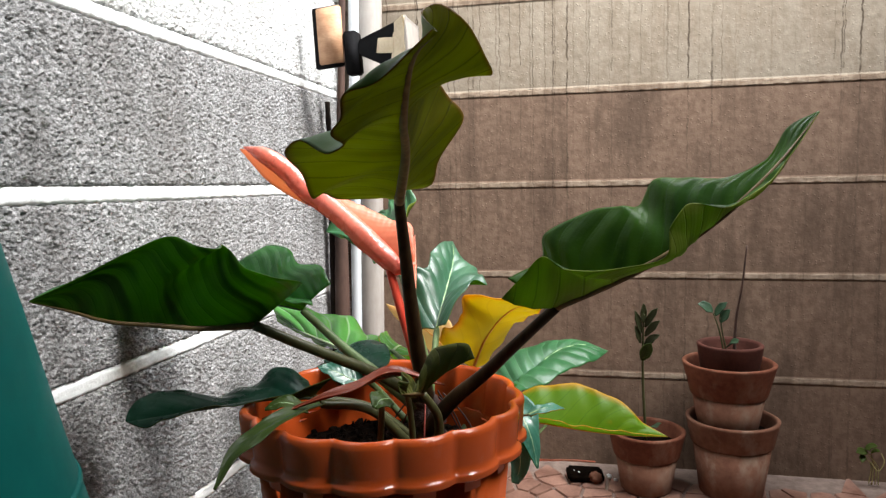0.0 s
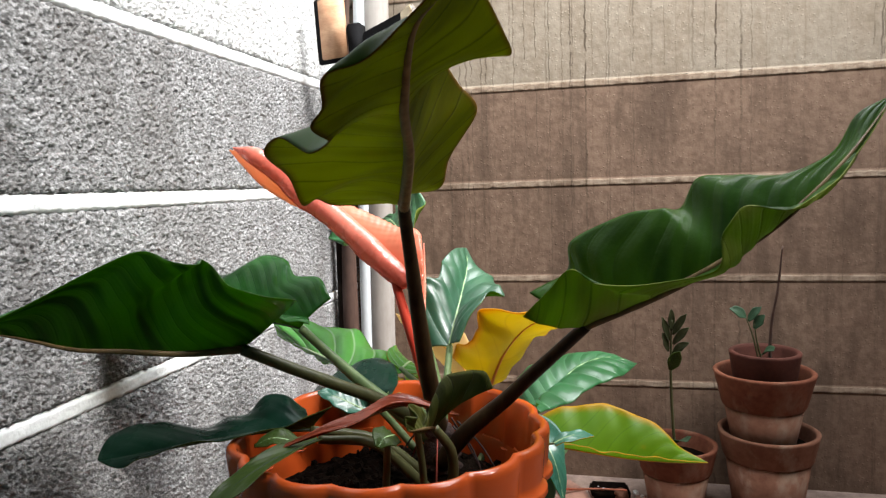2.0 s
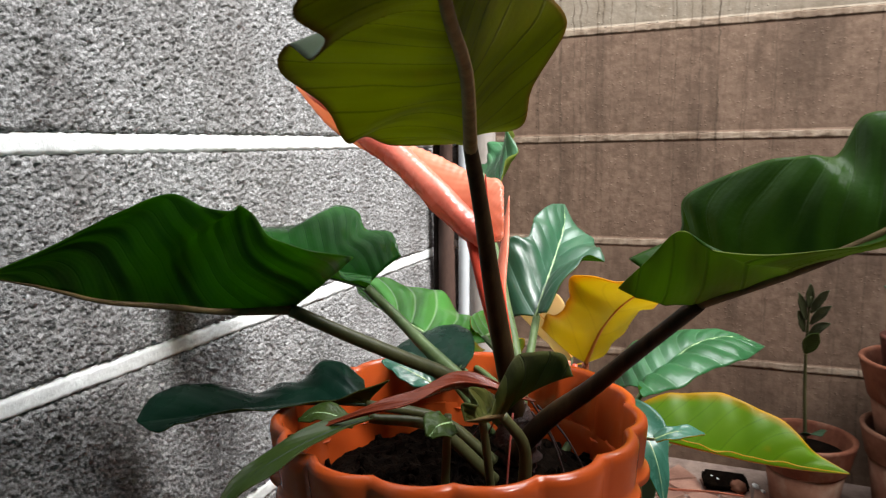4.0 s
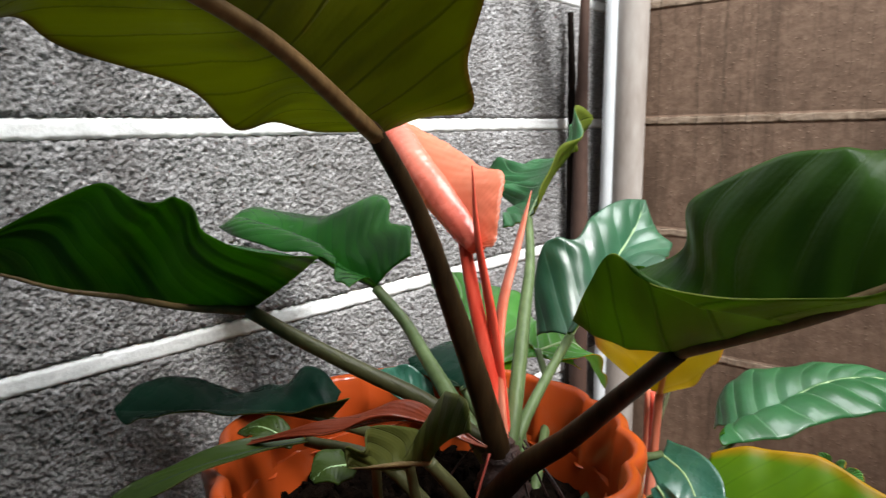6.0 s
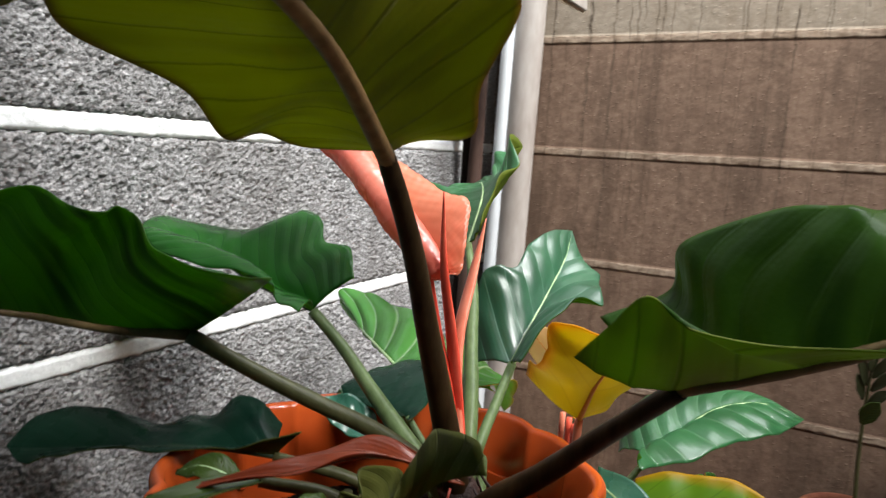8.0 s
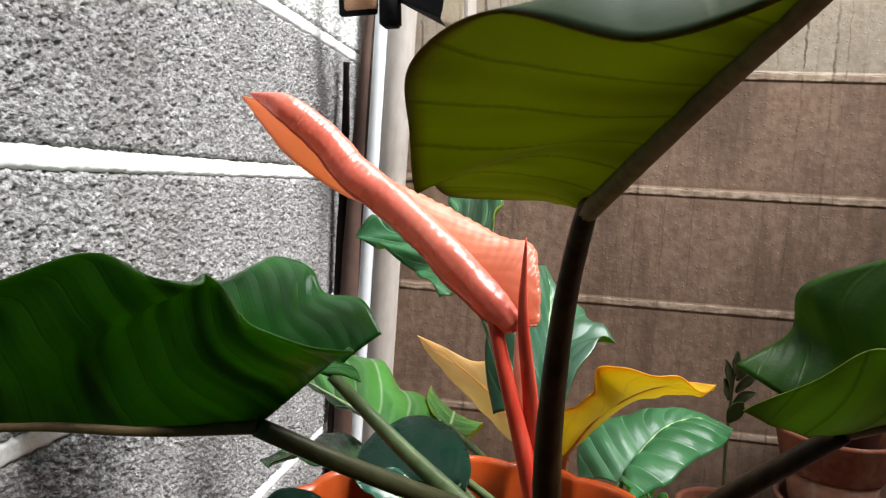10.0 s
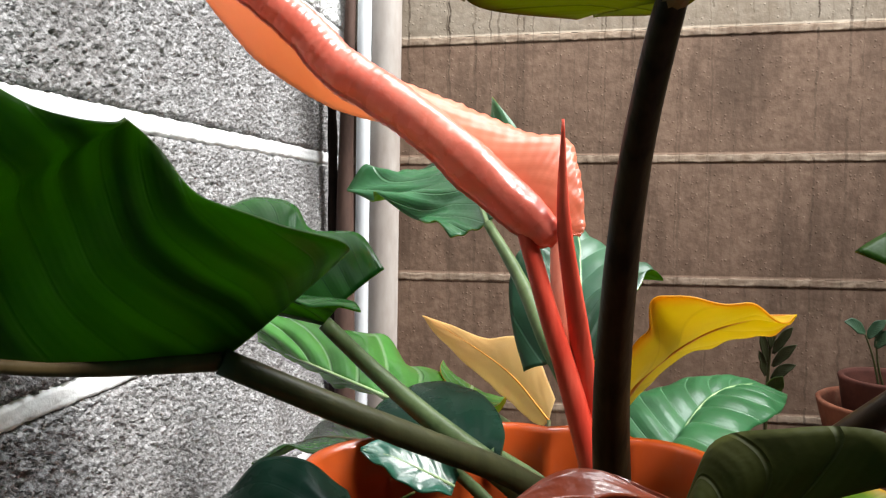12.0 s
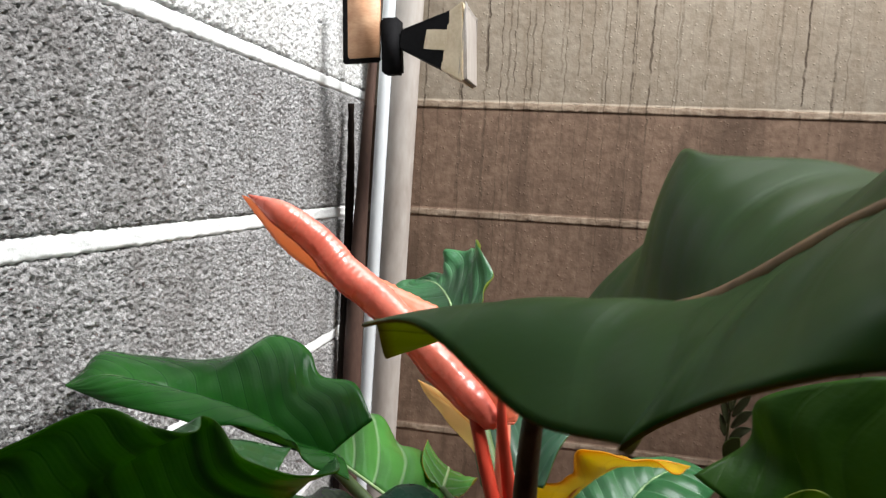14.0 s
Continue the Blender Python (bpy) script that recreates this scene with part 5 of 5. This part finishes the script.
# ---------------------------------------------------------------- clay pots by the back wall
def clay_pot(place, top, base, height, collar, mat, rim_mat, label, seed=0):
    pot_ = thing("clay_pot", place, label=label, category="flower pot", group="clay pots by the wall")
    z1 = height
    zc = height - collar
    rc = base + (top - 0.006 - base) * zc / height

    def worn(a, i):
        return 1 + 0.006 * math.sin(3 * a + seed) + 0.004 * math.sin(7 * a + 2 * seed + i)

    part("body", lathe([(0.004, 0.004), (base - 0.004, 0.0), (base, 0.004), (rc, zc + 0.004), (rc - 0.006, zc + 0.003), (base - 0.006, 0.012), (0.004, 0.012)], 56, worn), mat, pot_)
    part("rim", lathe([(rc - 0.007, zc - 0.002), (rc + 0.0012, zc - 0.003), (rc + 0.003, zc + 0.0005), (top - 0.001, z1 - 0.006), (top, z1 - 0.002), (top - 0.003, z1), (top - 0.008, z1 - 0.001), (top - 0.0095, z1 - 0.006), (rc - 0.006, zc + 0.002)], 56, worn), rim_mat, pot_, "thick rounded collar")
    earth = lathe([(top - 0.011, 0), (top * 0.5, 0.004), (0.002, 0.006)], 32)
    bmesh.ops.translate(earth, vec=(0, 0, height - 0.03), verts=earth.verts)
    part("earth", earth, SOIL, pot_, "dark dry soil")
    return pot_


clay_pot((0.392, 1.64, FLOOR), 0.076, 0.05, 0.125, 0.05, TERRACOTTA, TERRACOTTA_RED, "weathered terracotta pot with a small plant", seed=1)
clay_pot((0.556, 1.652, FLOOR), 0.088, 0.06, 0.155, 0.048, TERRACOTTA, TERRACOTTA, "pale weathered terracotta pot holding another pot", seed=2)
clay_pot((0.548, 1.652, 0.112), 0.088, 0.056, 0.135, 0.062, TERRACOTTA, TERRACOTTA_RED, "terracotta pot stacked in the middle", seed=3)
clay_pot((0.55, 1.652, 0.215), 0.062, 0.05, 0.068, 0.05, TERRACOTTA_DARK, TERRACOTTA_DARK, "small dark terracotta pot on top of the stack", seed=4)


def small_leaf(parent, base, tip, width, up, mats, seed, label=""):
    a, b = Vector(base), Vector(tip)
    m = a.lerp(b, 0.5) + Vector((0, 0, (b - a).length * 0.08))
    w = [(width * k, 12, 0) for k in (0.25, 0.85, 1.0, 0.7, 0.05)]
    return blade("leaf", parent, [tuple(a), tuple(m), tuple(b)], up, w, w, mats, label, wavy=0.0008, waves=1.5, seed=seed, rows=12, cols=4, thick=0.0012, quilt=0.0)


SMALL = (JADE, JADE)
sprig = thing("zz_plant", (0, 0, 0), label="upright sprig with dark oval leaflets in a clay pot", category="plant")
part("stem", tube([(0.392, 1.64, 0.07), (0.384, 1.63, 0.2), (0.383, 1.62, 0.3), (0.384, 1.612, 0.345)], (0.0032, 0.0026, 0.0016), 24, 8), STEM_OLIVE, sprig)
for k, (b, e, w) in enumerate((((0.379, 1.615, 0.305), (0.366, 1.605, 0.352), 0.0065), ((0.383, 1.613, 0.325), (0.383, 1.61, 0.366), 0.0065), ((0.386, 1.612, 0.318), (0.409, 1.604, 0.358), 0.007), ((0.386, 1.612, 0.3), (0.413, 1.6, 0.334), 0.0075), ((0.385, 1.613, 0.282), (0.413, 1.6, 0.306), 0.0075), ((0.378, 1.616, 0.285), (0.367, 1.61, 0.322), 0.006))):
    small_leaf(sprig, b, e, w, (0.2, -0.8, 0.5), (SPRIG_LEAF, SPRIG_LEAF), k)
small_leaf(sprig, (0.381, 1.618, 0.25), (0.398, 1.605, 0.288), 0.012, (0.1, -0.9, 0.3), (SMALL_TOP, SMALL_TOP), 10, "pale green leaflet low on the sprig")
small_leaf(sprig, (0.392, 1.635, 0.105), (0.408, 1.59, 0.125), 0.02, (0, -0.3, 0.9), SMALL, 11, "round dark leaf at the base")
sprout = thing("jade_sprout", (0, 0, 0), label="thin sprout with rounded blue-green leaves in a clay pot", category="plant")
part("stem", tube([(0.54, 1.645, 0.255), (0.528, 1.645, 0.31), (0.516, 1.645, 0.345)], (0.0018, 0.0012), 14, 6), STEM_OLIVE, sprout)
part("stem", tube([(0.546, 1.645, 0.255), (0.535, 1.645, 0.3), (0.53, 1.643, 0.335)], (0.0018, 0.0012), 14, 6), STEM_OLIVE, sprout)
for k, (a, b, w) in enumerate((((0.516, 1.645, 0.345), (0.487, 1.64, 0.362), 0.011), ((0.52, 1.645, 0.338), (0.541, 1.64, 0.366), 0.008), ((0.53, 1.643, 0.325), (0.546, 1.635, 0.352), 0.009), ((0.545, 1.64, 0.28), (0.556, 1.61, 0.292), 0.013))):
    small_leaf(sprout, a, b, w, (0, -0.7, 0.7), SMALL, 30 + k)
twig = thing("dry_twig", (0, 0, 0), label="thin bare reddish brown twig standing in the top clay pot", category="twig")
part("stick", tube([(0.557, 1.645, 0.25), (0.558, 1.64, 0.33), (0.566, 1.63, 0.4), (0.571, 1.62, 0.478)], (0.0034, 0.0028, 0.0023, 0.0014), 30, 7, uneven=0.25, seed=8), PIPE_BROWN, twig)


straggler = thing("weed", (0, 0, 0), label="straggly olive green weed at the foot of the brown wall", category="plant")
for k, (tip, far, wide) in enumerate((((0.826, 1.728, 0.05), (0.803, 1.715, 0.052), 0.009), ((0.824, 1.73, 0.056), (0.84, 1.712, 0.069), 0.008), ((0.835, 1.73, 0.05), (0.846, 1.715, 0.058), 0.006), ((0.82, 1.728, 0.044), (0.812, 1.71, 0.034), 0.006))):
    part("stem", tube([(0.852 - 0.006 * k, 1.735, FLOOR), (0.848 - 0.004 * k, 1.73, 0.02), tip], (0.0012, 0.0008), 12, 5), WEED_STEM, straggler, "pale straw coloured stem")
    small_leaf(straggler, tip, far, wide, (0, -0.6, 0.7), (WEED_LEAF, WEED_LEAF), 51 + k)
part("stem", tube([(0.834, 1.73, 0.03), (0.846, 1.722, 0.014), (0.856, 1.72, 0.034), (0.852, 1.725, 0.05)], (0.0012, 0.0008), 16, 5), WEED_STEM, straggler, "pale straw coloured stem")
sherd = thing("broken_sherd", (0.27, 1.66, FLOOR), label="dark broken clay sherd with orange crumbs on the tiles", category="sherd")
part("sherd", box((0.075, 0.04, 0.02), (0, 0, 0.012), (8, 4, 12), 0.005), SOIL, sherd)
part("crumb", box((0.026, 0.02, 0.022), (0.022, -0.018, 0.014), (20, 30, 10), 0.006), TERRACOTTA_RED, sherd, "orange clay crumb")
for x, y, w in ((0.05, 0.012, 0.012), (0.062, -0.004, 0.008), (-0.012, -0.02, 0.004), (-0.022, -0.012, 0.003)):
    part("crumb", box((w, w * 0.8, w * 0.6), (x, y, 0.024 if x < 0 else 0.006), (15, 25, 40 * x), w * 0.2), JOINT_WHITE, sherd, "pale plaster crumb")
part("stalk", tube([(0.17, 1.02, 0.28), (0.22, 1.05, 0.262), (0.26, 1.07, 0.256), (0.292, 1.085, 0.25)], (0.0016, 0.0009), 20, 6), STEM_PINK, plant, "thin pinkish dry stalk")

# ---------------------------------------------------------------- teal tub near the camera's start
tub = thing("plastic_tub", (-0.057, 0.407, FLOOR), label="tapered teal plastic tub with a shallow moulded line", category="tub")
part("body", lathe([(0.01, 0.001), (0.205, 0.0), (0.208, 0.01), (0.19, 0.2), (0.165, 0.36), (0.131, 0.5), (0.1, 0.64), (0.075, 0.78), (0.06, 0.8), (0.01, 0.805)], 72), TEAL, tub)
part("ridge", lathe([(0.1352, 0.478), (0.1368, 0.481), (0.1352, 0.484), (0.133, 0.481)], 72), TEAL, tub, "shallow moulded ridge")

# ---------------------------------------------------------------- lamp on the rusty post
lamp = thing("flood_lamp", (-0.145, 1.5, 0.864), label="small black lamp head patched with masking tape", category="lamp")
part("bracket", box((0.027, 0.03, 0.08), (-0.014, 0.0, -0.01), (0, -4, 0), 0.003), BLACK, lamp, "black clamp bracket")
part("arm", tube([(0, 0, 0.0), (0.02, 0, 0.004)], (0.008, 0.008), 6, 10), BLACK, lamp)


def cone_box(x0, h0, x1, h1, depth0, depth1, slope):
    bm = bmesh.new()
    a = [bm.verts.new(v) for v in ((x0, -depth0, -h0), (x0, depth0, -h0), (x0, depth0, h0), (x0, -depth0, h0))]
    b = [bm.verts.new(v) for v in ((x1 - slope, -depth1, -h1), (x1 - slope, depth1, -h1), (x1 + slope, depth1, h1), (x1 + slope, -depth1, h1))]
    for k in range(4):
        bm.faces.new((a[k], a[(k + 1) % 4], b[(k + 1) % 4], b[k]))
    bm.faces.new(a[::-1])
    bm.faces.new(b)
    bmesh.ops.recalc_face_normals(bm, faces=bm.faces)
    bmesh.ops.bevel(bm, geom=bm.edges[:], offset=0.0015, segments=2, affect="EDGES")
    bmesh.ops.transform(bm, matrix=pose(0, 0, 0, 0, 5, 0), verts=bm.verts)
    return bm


part("hood", cone_box(0.0, 0.013, 0.08, 0.0425, 0.012, 0.036, -0.005), BLACK, lamp, "flared black lamp hood", False)
part("front_frame", cone_box(0.072, 0.0405, 0.101, 0.054, 0.034, 0.047, -0.008), TAPE, lamp, "cream masking tape round the lamp front", False)
part("tape", box((0.038, 0.0016, 0.028), (0.058, -0.0295, -0.004), (0, 5, -20), 0.0005), TAPE, lamp, "strip of cream masking tape", False)
part("glass", cone_box(0.099, 0.05, 0.106, 0.051, 0.044, 0.045, -0.008), PVC, lamp, "pale lamp front", False)
plaque = thing("wooden_plaque", (-0.201, 1.49, 0.888), label="small pale wooden plaque in a dark frame", category="plaque")
part("board", box((0.05, 0.012, 0.105), (0, 0, 0), (0, -3, -8), 0.002), WOOD, plaque)
part("frame", box((0.058, 0.012, 0.114), (-0.006, 0.006, -0.002), (0, -3, -8), 0.002), BLACK, plaque, "dark backing frame")


# ---------------------------------------------------------------- paving
def cell_polygon(seeds, i, reach):
    """The part of the plane nearest to seed i, cut by its neighbours."""
    cx, cy = seeds[i]
    poly = [(cx - reach, cy - reach), (cx + reach, cy - reach), (cx + reach, cy + reach), (cx - reach, cy + reach)]
    for j, (ox, oy) in enumerate(seeds):
        if j == i or abs(ox - cx) > 2 * reach or abs(oy - cy) > 2 * reach:
            continue
        mx, my, nx, ny = (cx + ox) / 2, (cy + oy) / 2, ox - cx, oy - cy
        ln = math.hypot(nx, ny)
        off = 0.0022 * ln
        out = []
        for p, q in zip(poly, poly[1:] + poly[:1]):
            dp = (p[0] - mx) * nx + (p[1] - my) * ny + off
            dq = (q[0] - mx) * nx + (q[1] - my) * ny + off
            if dp <= 0:
                out.append(p)
            if dp * dq < 0:
                k = dp / (dp - dq)
                out.append((p[0] + (q[0] - p[0]) * k, p[1] + (q[1] - p[1]) * k))
        poly = out
        if len(poly) < 3:
            return []
    return poly


rnd = random.Random(12)
seeds = [(0.1 + 0.049 * i + rnd.uniform(-0.02, 0.02), 0.97 + 0.049 * j + rnd.uniform(-0.02, 0.02)) for i in range(18) for j in range(16)]
for i in range(len(seeds)):
    poly = cell_polygon(seeds, i, 0.06)
    if len(poly) < 3 or max(p[1] for p in poly) > BACK - 0.002:
        continue
    bm = bmesh.new()
    cx, cy = seeds[i]
    top_ = [bm.verts.new((cx + (x - cx) * 0.93, cy + (y - cy) * 0.93, FLOOR + 0.0005)) for x, y in poly]
    low_ = [bm.verts.new((x, y, FLOOR - 0.005)) for x, y in poly]
    bm.faces.new(top_)
    for k in range(len(poly)):
        bm.faces.new((low_[k], low_[(k + 1) % len(poly)], top_[(k + 1) % len(poly)], top_[k]))
    part("tile", bm, TILE, floor, smooth=False)
